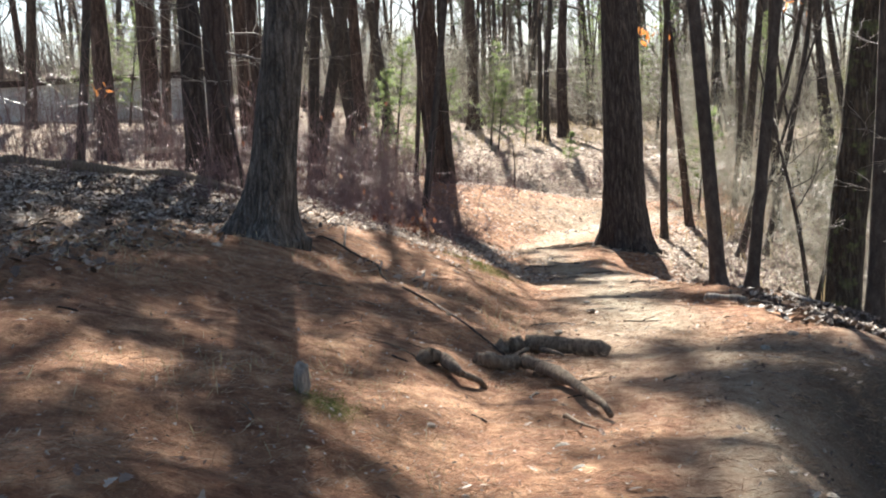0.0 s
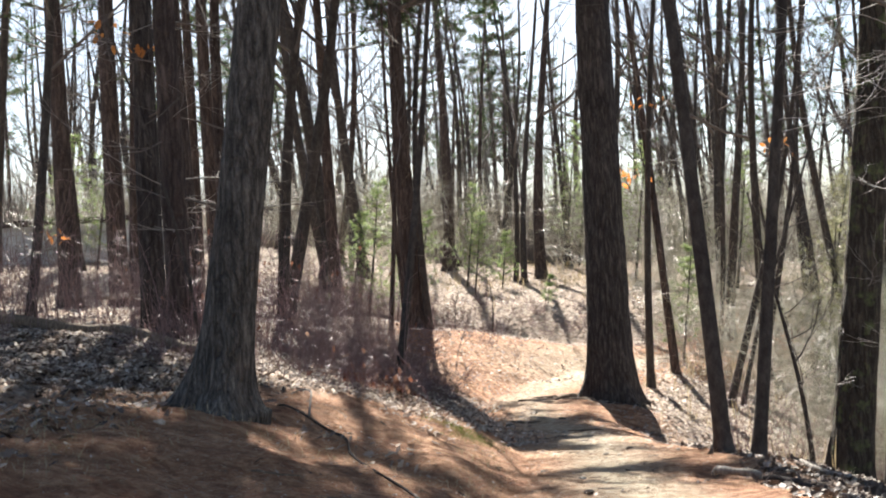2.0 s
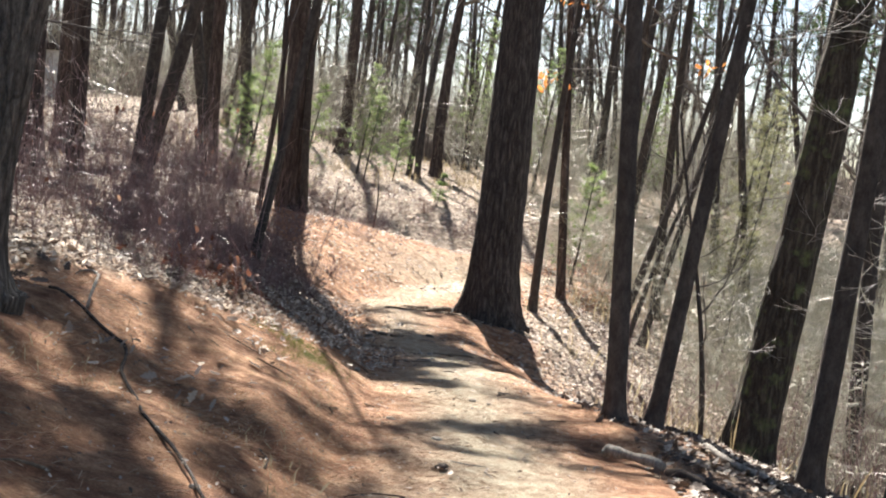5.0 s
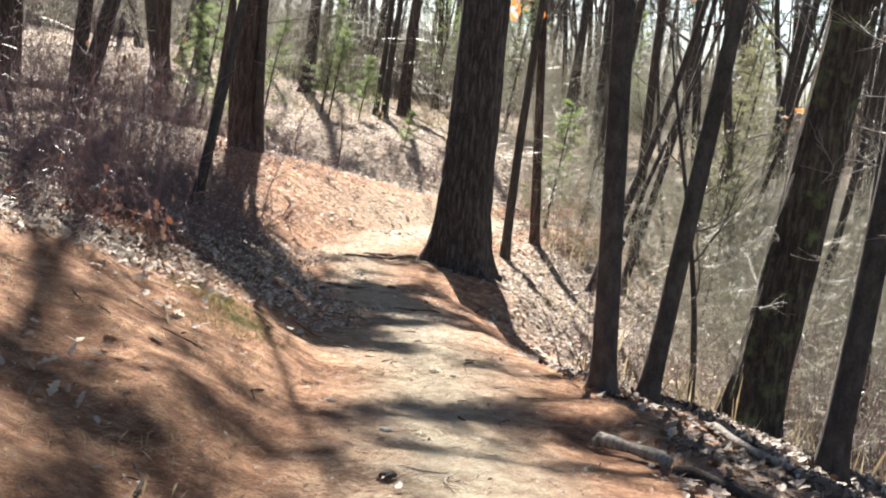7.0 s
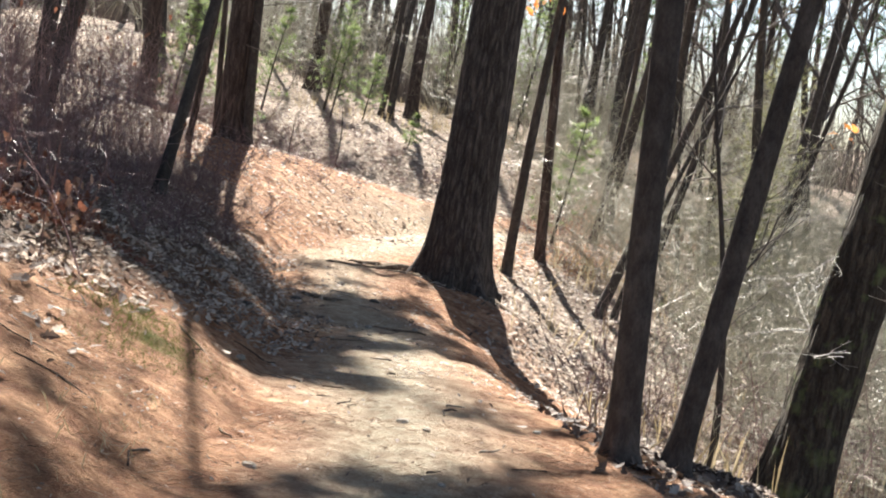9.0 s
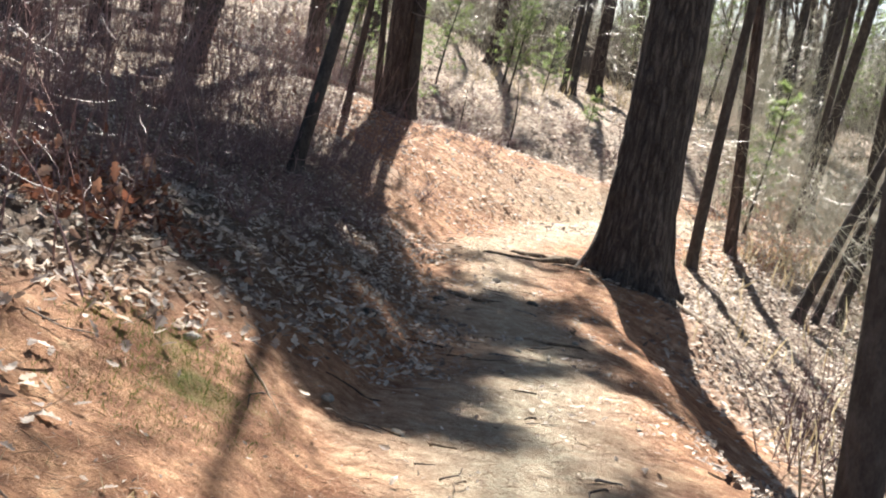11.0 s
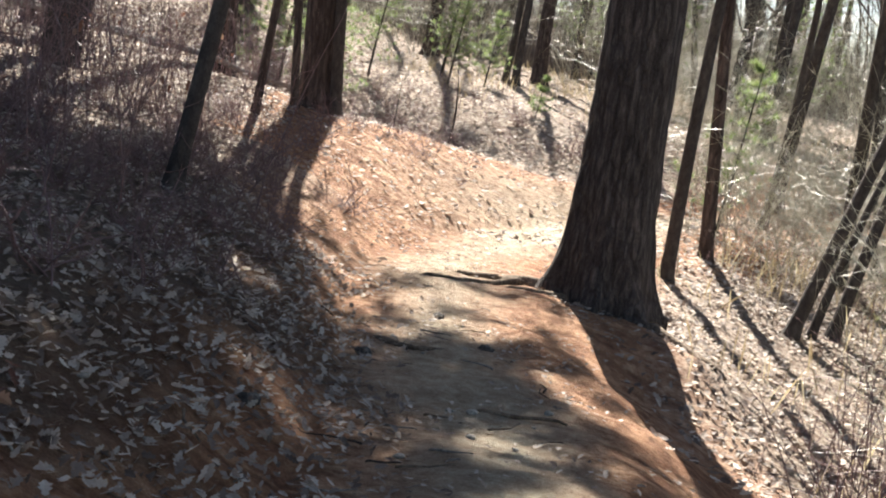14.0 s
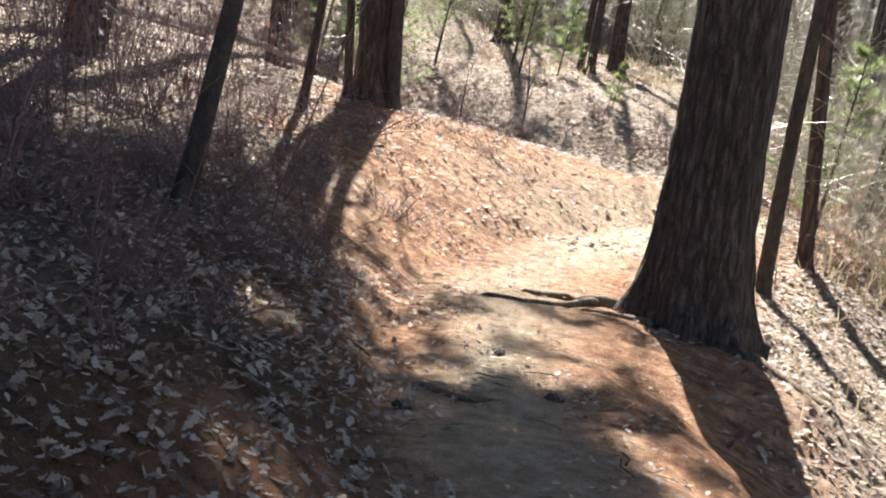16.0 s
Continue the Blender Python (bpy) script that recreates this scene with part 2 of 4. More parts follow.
def ground_mat():
    """Needle duff, trodden dirt on the path, leaf mould and moss, by the attributes of the sheet."""
    m, n, l, b = material("forest_floor", .95, .12)
    v = mapped(n, l)

    def attr(name):
        a = n.new("ShaderNodeAttribute")
        a.attribute_name = name
        return a.outputs["Fac"]

    fine = noise_tex(n, l, 70, 6, .75, v)
    mid = noise_tex(n, l, 9, 6, .65, v)
    big = noise_tex(n, l, 1.1, 4, .55, v)
    straw1 = noise_tex(n, l, 30, 4, .7, mapped(n, l, (1, .12, 1), rot=(0, 0, .5)))
    straw2 = noise_tex(n, l, 30, 4, .7, mapped(n, l, (.12, 1, 1), rot=(0, 0, .3)))
    straw = mix(n, l, .5, straw1, straw2, "DIFFERENCE")
    duff = ramp(n, l, mid, [(.25, (.115, .064, .043)), (.5, (.29, .166, .105)), (.75, (.5, .32, .203))])
    duff = mix(n, l, .5, duff, ramp(n, l, straw, [(0, (.35, .32, .30)), (.1, (1.0, .96, .92)), (.28, (1.8, 1.7, 1.6))]), "MULTIPLY")
    patch = noise_tex(n, l, 3.2, 5, .6, mapped(n, l, (1, 1.6, 1), rot=(0, 0, .6)))
    duff = mix(n, l, .75, duff, ramp(n, l, patch, [(.36, (.62, .5, .45)), (.52, (1.0, .97, .92)), (.66, (1.45, 1.5, 1.45))]), "MULTIPLY")
    duff = mix(n, l, .6, duff, ramp(n, l, fine, [(.32, (.45, .42, .4)), (.55, (1.05, 1.05, 1.05)), (.72, (1.6, 1.6, 1.55))]), "MULTIPLY")
    dirt = ramp(n, l, fine, [(.3, (.30, .25, .185)), (.5, (.48, .415, .315)), (.72, (.66, .60, .48))])
    dirt = mix(n, l, .6, dirt, ramp(n, l, mid, [(.3, (.62, .56, .5)), (.7, (1.15, 1.15, 1.12))]), "MULTIPLY")
    mould = ramp(n, l, mid, [(.3, (.12, .09, .072)), (.5, (.32, .262, .21)), (.72, (.60, .53, .44))])
    mould = mix(n, l, .5, mould, ramp(n, l, fine, [(.3, (.5, .5, .5)), (.7, (1.4, 1.4, 1.4))]), "MULTIPLY")

    def masked(name, noise, gain):
        k = n.new("ShaderNodeMath")
        k.operation = "MULTIPLY_ADD"
        k.inputs[1].default_value, k.inputs[2].default_value = gain, -gain / 2
        l.new(noise, k.inputs[0])
        a = n.new("ShaderNodeMath")
        a.operation, a.use_clamp = "ADD", True
        l.new(k.outputs[0], a.inputs[0]), l.new(attr(name), a.inputs[1])
        return a.outputs[0]

    col = mix(n, l, masked("trodden", mid, 1.3), duff, dirt)
    col = mix(n, l, masked("mould", mid, .9), col, mould)
    # Near-black soil: damp in the hollow, elsewhere mostly shade put into the colour.
    damp_shade = ramp(n, l, fine, [(.3, (.022, .016, .013)), (.5, (.06, .045, .036)), (.75, (.15, .12, .10))])
    col = mix(n, l, masked("damp_shade", mid, .8), col, damp_shade)
    col = mix(n, l, masked("moss", mid, 1.6), col, ramp(n, l, fine, [(.3, (.07, .09, .02)), (.7, (.2, .22, .07))]))
    col = mix(n, l, .5, col, ramp(n, l, big, [(.3, (.72, .7, .7)), (.7, (1.2, 1.2, 1.18))]), "MULTIPLY")
    l.new(col, b.inputs["Base Color"])
    h = n.new("ShaderNodeMath")
    h.operation = "MULTIPLY_ADD"
    h.inputs[1].default_value = 1.5
    l.new(mid, h.inputs[0]), l.new(fine, h.inputs[2])
    bump(n, l, h.outputs[0], b, 1.0, .055)
    return m


M_GROUND = ground_mat()
M_PINE = bark("pine_bark", (.018, .015, .0135), (.055, .046, .042), (.15, .13, .118), plates=13)
M_RED = bark("red_pine_bark", (.03, .022, .019), (.074, .055, .049), (.155, .124, .11), scale=18, plates=12)
M_OAK = bark("oak_bark", (.022, .02, .018), (.085, .076, .067), (.225, .205, .182), scale=32, plates=19)
M_MOSSY = bark("mossy_bark", (.025, .02, .016), (.055, .046, .037), (.13, .113, .09), moss=.4, plates=16)
M_SMOOTH = bark("smooth_bark", (.03, .025, .022), (.066, .056, .05), (.12, .105, .094), scale=14, stretch=.5)
M_ROOT = bark("root_wood", (.06, .04, .03), (.17, .125, .09), (.33, .26, .19), scale=40)
M_DEAD = bark("dead_wood", (.1, .085, .07), (.26, .23, .2), (.45, .41, .36), scale=40)
M_DARKSTICK = bark("dark_stick", (.02, .015, .013), (.05, .038, .032), (.1, .08, .07), scale=40)
M_TWIG = twig_mat("grey_twigs", (.06, .05, .045), (.2, .175, .155))
M_PALETWIG = twig_mat("pale_twigs", (.15, .13, .115), (.44, .41, .37), .6, .3)
M_REDTWIG = twig_mat("red_brown_stems", (.07, .04, .04), (.27, .165, .155), .5, .4)
M_OLIVETWIG = twig_mat("olive_twigs", (.09, .078, .055), (.5, .475, .355), .45, .45)
M_NEEDLE = leaf_mat("pine_needles", [(0, (.03, .055, .02)), (.5, (.05, .09, .028)), (1, (.09, .12, .04))], .25)
M_YOUNG = leaf_mat("young_pine_needles", [(0, (.11, .17, .055)), (.5, (.2, .27, .095)), (1, (.32, .37, .16))], .5)
M_OLIVENEEDLE = leaf_mat("olive_needles", [(0, (.13, .14, .065)), (.5, (.23, .23, .115)), (1, (.36, .35, .2))], .45)
M_LITTER = leaf_mat("fallen_leaves", [(0, (.12, .085, .068)), (.3, (.26, .20, .165)), (.6, (.43, .36, .30)), (.85, (.58, .505, .425)), (1, (.72, .65, .56))], .45, .65)
# Dark leaf tint: moist or brown leaves, partly standing in for shade.
M_DARKLEAF = leaf_mat("damp_shade_leaves", [(0, (.045, .03, .024)), (.6, (.11, .075, .055)), (1, (.22, .16, .12))], .1)
M_RUST = leaf_mat("rust_leaves", [(0, (.10, .038, .026)), (.5, (.22, .092, .055)), (1, (.40, .26, .18))], .3)
M_ORANGE = leaf_mat("orange_leaves", [(0, (.40, .13, .035)), (1, (.62, .27, .08))], .45)
M_STRAW = leaf_mat("needle_straw", [(0, (.17, .09, .055)), (.5, (.36, .22, .135)), (1, (.58, .44, .31))], .15)
M_GRASS = leaf_mat("dry_grass", [(0, (.30, .22, .12)), (.5, (.45, .36, .21)), (1, (.58, .50, .33))], .3)
M_MOSS = leaf_mat("moss_tufts", [(0, (.06, .085, .015)), (1, (.2, .22, .05))], .2)
M_STONE = bark("stone", (.16, .145, .12), (.32, .29, .245), (.5, .47, .41), scale=12, stretch=1)
M_ASPHALT = bark("asphalt", (.05, .05, .052), (.12, .12, .122), (.2, .2, .2), scale=30, stretch=1)
M_RAIL = bark("galvanised_rail", (.3, .3, .3), (.45, .45, .45), (.6, .6, .6), scale=10, stretch=1)


# ---- the ground ----
def build_ground():
    """One sheet to the horizon, fine along the walk and coarser away from it."""
    def axis(lo, hi, step, far, grow):
        a = list(np.arange(lo, hi + 1e-6, step))
        s, x = step, hi
        while x < far[1]:
            s *= grow
            x += s
            a.append(x)
        s, x, b = step, lo, []
        while x > far[0]:
            s *= grow
            x -= s
            b.append(x)
        return np.array(b[::-1] + a)

    xs = axis(-5, 5.5, .07, (-1500, 1500), 1.06)
    ys = axis(3.2, 24, .07, (-1500, 1800), 1.05)
    X, Y = np.meshgrid(xs, ys)
    Z = ground(X, Y)
    near = np.clip(1 - (np.hypot(X - 1, Y - 14) - 16) / 20, 0, 1)
    Z = Z + near * (.05 * (vnoise(X * 2.3, Y * 2.3, 1) - .5) + .026 * (vnoise(X * 7, Y * 7, 4) - .5) + .014 * (vnoise(X * 17, Y * 17, 9) - .5))
    nx, ny = len(xs), len(ys)
    g = Geo()
    i = (np.arange(ny - 1)[:, None] * nx + np.arange(nx - 1)[None, :])
    g.add(np.stack([X, Y, Z], -1).reshape(-1, 3), np.stack([i, i + 1, i + nx + 1, i + nx], -1).reshape(-1, 4))
    me = g.mesh("ground")
    u = X - path_x(Y)
    wob = vnoise(X * .9, Y * .9, 3) - .5
    trod = np.clip(1.15 - np.abs(u - .15 + .5 * wob) / .75, 0, 1) * np.clip((Y - 4.5) / 5, 0, 1)
    trod = np.maximum(trod, .75 * np.clip((u - .05 + .4 * wob) / .5, 0, 1) * np.clip((2.4 - u) / .9, 0, 1) * np.clip((9 - Y) / 2, 0, 1))
    trod = trod * np.where(Y > 16, np.clip(1 - (Y - 16) * .04, .8, 1), 1) + .75 * np.clip(1.3 - np.abs(Y - 29) / 4, 0, 1) * np.clip(1.2 - np.abs(u + .6) / 2.0, 0, 1)
    mould = np.clip((-u - 1.0 + wob) / 1.2, 0, 1) * np.clip((Y - 13.2 - 1.5 * (X + .3)) / 1.2, 0, 1)
    mould = np.maximum(mould, np.clip((u - np.where(Y > 13, 1.75, 1.3) + wob) / 1.0, 0, 1))
    mould = np.where((Y > 24) & (u < -.3) & (X > -2.2) & (Y < 35), mould * .15, mould)
    mould = np.maximum(mould, np.clip((Y - 36) / 3, 0, 1))
    mould = np.maximum(mould, np.clip((-u - 5) / 3, 0, 1))
    mould = np.maximum(mould, .7 * np.clip((u - 1.0 + .5 * wob) / .45, 0, 1) * np.clip((7.2 - Y) / 1.5, 0, 1))
    moss = np.clip(1 - np.hypot((X + .35) / .5, (Y - 12.7) / .9), 0, 1) * np.clip(2.4 * vnoise(X * 4.5, Y * 3, 6) - .85, 0, 1) * .85 + np.clip(1 - np.hypot((X + .8) / .22, (Y - 4.75) / .3), 0, 1) + .25 * np.clip(1 - np.abs(u - .75) / .35, 0, 1)
    # Hollow by the path: damp soil, painted darker still for its shade.
    damp_shade = .85 * np.clip((u - .5 + .6 * wob) / .55, 0, 1) * np.clip((8.0 - Y) / 1.5, 0, 1)
    # Lower slope: shade painted into the soil.
    damp_shade = np.maximum(damp_shade, np.clip((u - 1.7 + .7 * wob) / .7, 0, 1) * np.clip((15.5 - Y + 1.2 * (u - 1.7)) / 2, 0, 1) * np.clip((Y - 7) / 2, 0, 1) * .9)
    # Left bank: dark brown soil under the litter.
    damp_shade = np.maximum(damp_shade, .3 * np.clip((-X - 1.5 + wob) / 1.0, 0, 1) * np.clip((13.2 - Y) / 1.5, 0, 1))
    # Leafy bank: gaps between the leaves darkened as painted shade.
    damp_shade = np.maximum(damp_shade, .8 * np.clip((-u - .55 + wob) / .8, 0, 1) * np.clip((Y - 13.6 - 1.5 * (X + .3)) / 1.2, 0, 1) * np.clip((22 - Y) / 2, 0, 1) * np.clip((X + 3.5) / 1.5, 0, 1))
    for name, val in (("damp_shade", damp_shade - .15), ("trodden", trod - .1), ("mould", mould - .15), ("moss", 1.7 * moss - .5)):
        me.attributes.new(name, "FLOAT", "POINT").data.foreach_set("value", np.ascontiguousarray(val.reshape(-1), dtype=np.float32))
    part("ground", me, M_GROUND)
    tagged(bpy.data.objects["ground"], "forest floor of pine needles and trodden dirt", "ground", kind="structure")


build_ground()


# ---- trees ----
def trunk_geo(r, h, lean=(0, 0), flare=.6, sides=20, rings=40, seed=0, rough=.05, roots=5, top=.35, bend=.0, toe=None):
    """A tapered trunk from 0.25 m under the ground; lean is metres sideways for each metre up. Root flare, ridged bark."""
    rng = random.Random(seed)
    k = np.linspace(0, 1, rings)
    z = -.25 + (h + .25) * k ** 1.7
    t = z / h
    rad = r * (1 - (1 - top) * np.clip(t, 0, 1) ** .9)
    a1, a2 = rng.uniform(0, 6.28), rng.uniform(0, 6.28)
    cx = lean[0] * z + bend * h * .04 * np.sin(3.1 * t + a1) - bend * h * .04 * math.sin(a1)
    cy = lean[1] * z + bend * h * .04 * np.sin(2.6 * t + a2) - bend * h * .04 * math.sin(a2)
    ang = np.arange(sides) * 2 * np.pi / sides
    A, Zz = np.meshgrid(ang, z)
    swell = np.exp(-np.maximum(Zz, 0) / (r * 1.0 + .05)) * flare * np.where(Zz < 0, 1.25, 1)
    lobes = .5 + .5 * np.cos(roots * A + 6 * rng.random() + .6 * np.sin(2 * A + a1))
    if toe is not None:
        lobes = lobes + toe[1] * np.exp(-((A - toe[0] + np.pi) % (2 * np.pi) - np.pi) ** 2 / .25)
    R = rad[:, None] * (1 + swell * (.35 + .8 * lobes))
    cxn, syn = np.cos(A), np.sin(A)
    f = 2.2 / max(r, .06) * .3
    warp = vnoise(cxn * 3 + seed, syn * 3, Zz * 1.5) * 1.8
    ridges = np.abs(vnoise(cxn * f * 1.6 + warp, syn * f * 1.6 + seed, Zz * 1.8) - .5) * 2
    R = R * (1 + rough * (1.2 * ridges - .5) + .5 * rough * (vnoise(cxn * 2 + seed, syn * 2, Zz * .7) - .5))
    g = Geo()
    verts = np.stack([cx[:, None] + R * cxn, cy[:, None] + R * syn, Zz], -1).reshape(-1, 3)
    i = np.arange(rings - 1)[:, None] * sides
    j = np.arange(sides)[None, :]
    kk = (j + 1) % sides
    g.add(verts, np.stack([i + j, i + kk, i + sides + kk, i + sides + j], -1).reshape(-1, 4))
    g.cap((cx[-1], cy[-1], z[-1] + .05), rings - 1, sides)

    def axis(hh):
        zz = float(np.clip(hh, z[0], z[-1]))
        return np.array([np.interp(zz, z, cx), np.interp(zz, z, cy), zz]), float(np.interp(zz, z, rad))
    return g, axis


def limb_pts(start, yaw, pitch, length, rng, n=6, rise=.25, kink=.18):
    """A wandering line that sets out at yaw and pitch and bends upwards by rise."""
    pts = [np.array(start, float)]
    for s in range(n):
        yaw += rng.uniform(-kink, kink) * 2
        pitch = min(1.45, pitch + rise / n + rng.uniform(-kink, kink))
        step = length / n
        pts.append(pts[-1] + step * np.array([math.cos(yaw) * math.cos(pitch), math.sin(yaw) * math.cos(pitch), math.sin(pitch)]))
    return np.array(pts)


def branchy(g, start, yaw, pitch, length, r, rng, level, rise=.4, thin=.0035, fan=4, sides=5):
    """A limb with its side limbs and twigs, level deep."""
    n = 6 if level > 0 else 4
    p = limb_pts(start, yaw, pitch, length, rng, n, rise)
    g.tube(p, np.linspace(r, max(thin, r * .3), n + 1), max(3, sides))
    if level <= 0:
        return
    for s in range(fan):
        f = .25 + .7 * (s + rng.random() * .8) / fan
        i = min(n - 1, int(f * n))
        q = p[i] + (p[i + 1] - p[i]) * (f * n - i)
        d = p[i + 1] - p[i]
        y2 = math.atan2(d[1], d[0]) + rng.choice((-1, 1)) * rng.uniform(.4, 1.0)
        p2 = math.asin(max(-1, min(1, d[2] / (np.linalg.norm(d) + 1e-9)))) + rng.uniform(-.35, .35)
        branchy(g, q, y2, p2, length * rng.uniform(.35, .6), max(thin, r * rng.uniform(.35, .5)), rng, level - 1, rise * .6, thin, max(2, fan - 1), 3)


def tuft(verts, tris, at, rng, n, size, width, droop=.2):
    """Needles fanning out from one point, gathered into flat lists."""
    for _ in range(n):
        a, b = rng.uniform(0, 6.283), rng.uniform(-.5, 1.1)
        d = np.array([math.cos(a) * math.cos(b), math.sin(a) * math.cos(b), math.sin(b) - droop])
        s = np.array([-math.sin(a), math.cos(a), rng.uniform(-.6, .6)]) * width
        ln = size * rng.uniform(.6, 1.2)
        k = len(verts)
        verts.extend((at - s, at + s, at + d * ln))
        tris.append((k, k + 1, k + 2))


def bare_tree(name, x, y, r, lean=(0, 0), h=16, mat=None, label="", seed=1, crown_from=.35, limbs=9, level=2, flare=.6, sides=16, rings=40, rough=.05, group="bare trees of the wood", bend=1.0, lead=.0, roots=5, toe=None, top=.25, twig=None):
    rng = random.Random(seed)
    root = holder(name, (x, y, zg(x, y)), label, "tree", group)
    g, axis = trunk_geo(r, h, lean, flare, sides, rings, seed, rough, roots, top, bend, toe)
    part("trunk", g, mat, root)
    c = Geo()
    for k in range(limbs):
        f = crown_from + (1 - crown_from) * (k + rng.random()) / limbs
        p, rr = axis(f * h)
        branchy(c, p, rng.uniform(0, 6.28), rng.uniform(.25, .9), h * rng.uniform(.14, .28) * (1.25 - f * .6), rr * rng.uniform(.3, .55), rng, level, fan=5)
    part("crown", c, twig or M_TWIG, root, "bare grey branches and twigs")["kind"] = "stuff"
    return root


def pine_tree(name, x, y, r, lean=(0, 0), h=20, mat=None, label="", seed=1, crown_from=.5, whorls=9, dead=8, flare=.5, sides=18, rings=40, rough=.05, group="tall pines of the wood", tufts=9, spread=.17, roots=5, toe=None, bend=.3, top=.3, dead_from=.12, bias=None, gap=(2, 2), shade_boughs=()):
    rng = random.Random(seed)
    root = holder(name, (x, y, zg(x, y)), label, "pine tree", group)
    g, axis = trunk_geo(r, h, lean, flare, sides, rings, seed, rough, roots, top, bend, toe)
    part("trunk", g, mat or M_PINE, root)
    c, verts, tris = Geo(), [], []
    for k in range(whorls):
        f = crown_from + (1.02 - crown_from) * k / whorls
        if gap[0] < f < gap[1]:
            continue
        p, rr = axis(min(f, .99) * h)
        ln = h * spread * (1.15 - .85 * (f - crown_from) / (1 - crown_from))
        for _ in range(5):
            yaw = rng.uniform(0, 6.28) if bias is None else rng.gauss(bias + min(4 * (f - crown_from), .7), 1.0)
            q = limb_pts(p, yaw, rng.uniform(-.05, .35), ln * rng.uniform(.7, 1.1), rng, 5, .25, .1)
            c.tube(q, np.linspace(rr * .28, .008, 6), 4)
            for s in range(tufts if f < gap[1] else tufts // 2):
                w = .3 + .7 * (s + rng.random()) / tufts
                i = min(4, int(w * 5))
                at = q[i] + (q[i + 1] - q[i]) * (w * 5 - i) + np.array([rng.gauss(0, .16), rng.gauss(0, .16), rng.gauss(.05, .1)]) * ln * .35
                tuft(verts, tris, at, rng, 24, .36, .02)
    # Added boughs, high out of view, placed to cast shade on the ground.
    for up, yaw, ln, count in shade_boughs:
        p, rr = axis(up)
        q = limb_pts(p, yaw, .05, ln, rng, 5, .1, .06)
        c.tube(q, np.linspace(rr * .25, .008, 6), 4)
        for s in range(count):
            w = .2 + .8 * (s + rng.random()) / count
            i = min(4, int(w * 5))
            at = q[i] + (q[i + 1] - q[i]) * (w * 5 - i) + np.array([rng.gauss(0, .16), rng.gauss(0, .16), rng.gauss(.05, .1)])
            tuft(verts, tris, at, rng, 24, .34, .02)
    part("crown", c, M_TWIG, root, "bare inner limbs")
    if dead:
        for k in range(dead):
            f = dead_from + (crown_from + .05 - dead_from) * (k + rng.random()) / dead
            p, rr = axis(f * h)
            d = Geo()
            branchy(d, p, rng.uniform(0, 6.28), rng.uniform(-.25, .2), rng.uniform(.7, 2.2), .013, rng, 1, .1, .003, 5, 4)
            part("dead_branch", d, M_TWIG, root)
    n = Geo()
    n.add(np.array(verts), tris=np.array(tris))
    part("needles", n, M_NEEDLE, root, "dark green needle foliage", smooth=False)["kind"] = "stuff"
    return root


# the trees beside the path
# The listed boughs from 8 m up are added, unseen, to shade the path.
pine_tree("pine_tree", 2.1, 22.25, .395, (.006, .0), 24, M_PINE, "massive old pine with dark furrowed bark beside the path", 11, .56, 10, 0, .5, 112, 190, .075, roots=6, toe=(3.3, .8), bend=.0, tufts=24, spread=.17, shade_boughs=((9.9, 3.1, 2.9, 15), (10.2, 2.85, 2.7, 12), (9.0, 3.2, 2.4, 10), (9.5, 3.25, 3.7, 20), (10.6, 3.0, 3.6, 18), (8.3, 2.9, 1.9, 7), (12.7, 3.15, 2.5, 20), (13.2, 3.1, 2.6, 32), (13.5, 2.9, 2.4, 24), (13.8, 3.2, 2.8, 32), (14.2, 3.0, 2.8, 30), (14.7, 3.15, 2.8, 28), (15.2, 3.05, 2.7, 22), (15.7, 3.1, 2.5, 18), (13.6, 3.0, 1.9, 16), (14.1, 2.5, 1.8, 16), (14.5, 3.5, 2.0, 18), (14.9, 3.0, 2.2, 18), (15.3, 2.3, 1.8, 16), (14.2, -1.5, 1.3, 14), (14.8, 1.5, 1.3, 14), (15.0, -1.4, 1.4, 14), (14.4, -.4, 1.0, 12)))
bare_tree("oak_tree", -2.02, 9.65, .188, (.168, .01), 17, M_OAK, "grey furrowed oak with a wide root flare on the needle bank", 12, .36, 10, 3, 1.0, 96, 200, .085, roots=3, toe=(3.0, 1.3), bend=.2)
bare_tree("oak_tree", 3.88, 14.6, .238, (.135, .0), 17, M_MOSSY, "thick leaning oak with mossy furrowed bark on the slope", 13, .36, 15, 3, .85, 80, 170, .085, roots=5, bend=.25)
bare_tree("maple_tree", 2.16, 12.65, .084, (-.062, .03), 12, M_SMOOTH, "slender dark maple trunk at the edge of the path", 14, .42, 15, 3, .5, 28, 90, .04, bend=.15)
bare_tree("maple_tree", 2.56, 12.98, .072, (.108, .03), 12, M_SMOOTH, "slender dark maple leaning over the slope", 15, .42, 14, 3, .5, 28, 90, .04, bend=.15)
bare_tree("maple_tree", 3.72, 12.5, .098, (.10, .0), 13, M_SMOOTH, "dark leaning maple on the slope below the path", 16, .32, 8, 2, .5, 24, 60, .05, bend=.5)
bare_tree("maple_tree", 6.4, 17.9, .12, (.11, .0), 13, M_SMOOTH, "leaning grey maple down the slope", 17, .3, 9, 2, .5, 20, 50, .05)
bare_tree("maple_tree", 4.35, 12.3, .13, (.07, .0), 13, M_MOSSY, "dark maple on the lower slope", 18, .3, 9, 2, .5, 20, 50, .05)
bare_tree("maple_tree", 3.2, 25.3, .085, (.045, .0), 13, M_SMOOTH, "slim grey-brown trunk behind the massive pine", 19, .35, 8, 2, .4, 24, 60, .05, bend=.5)
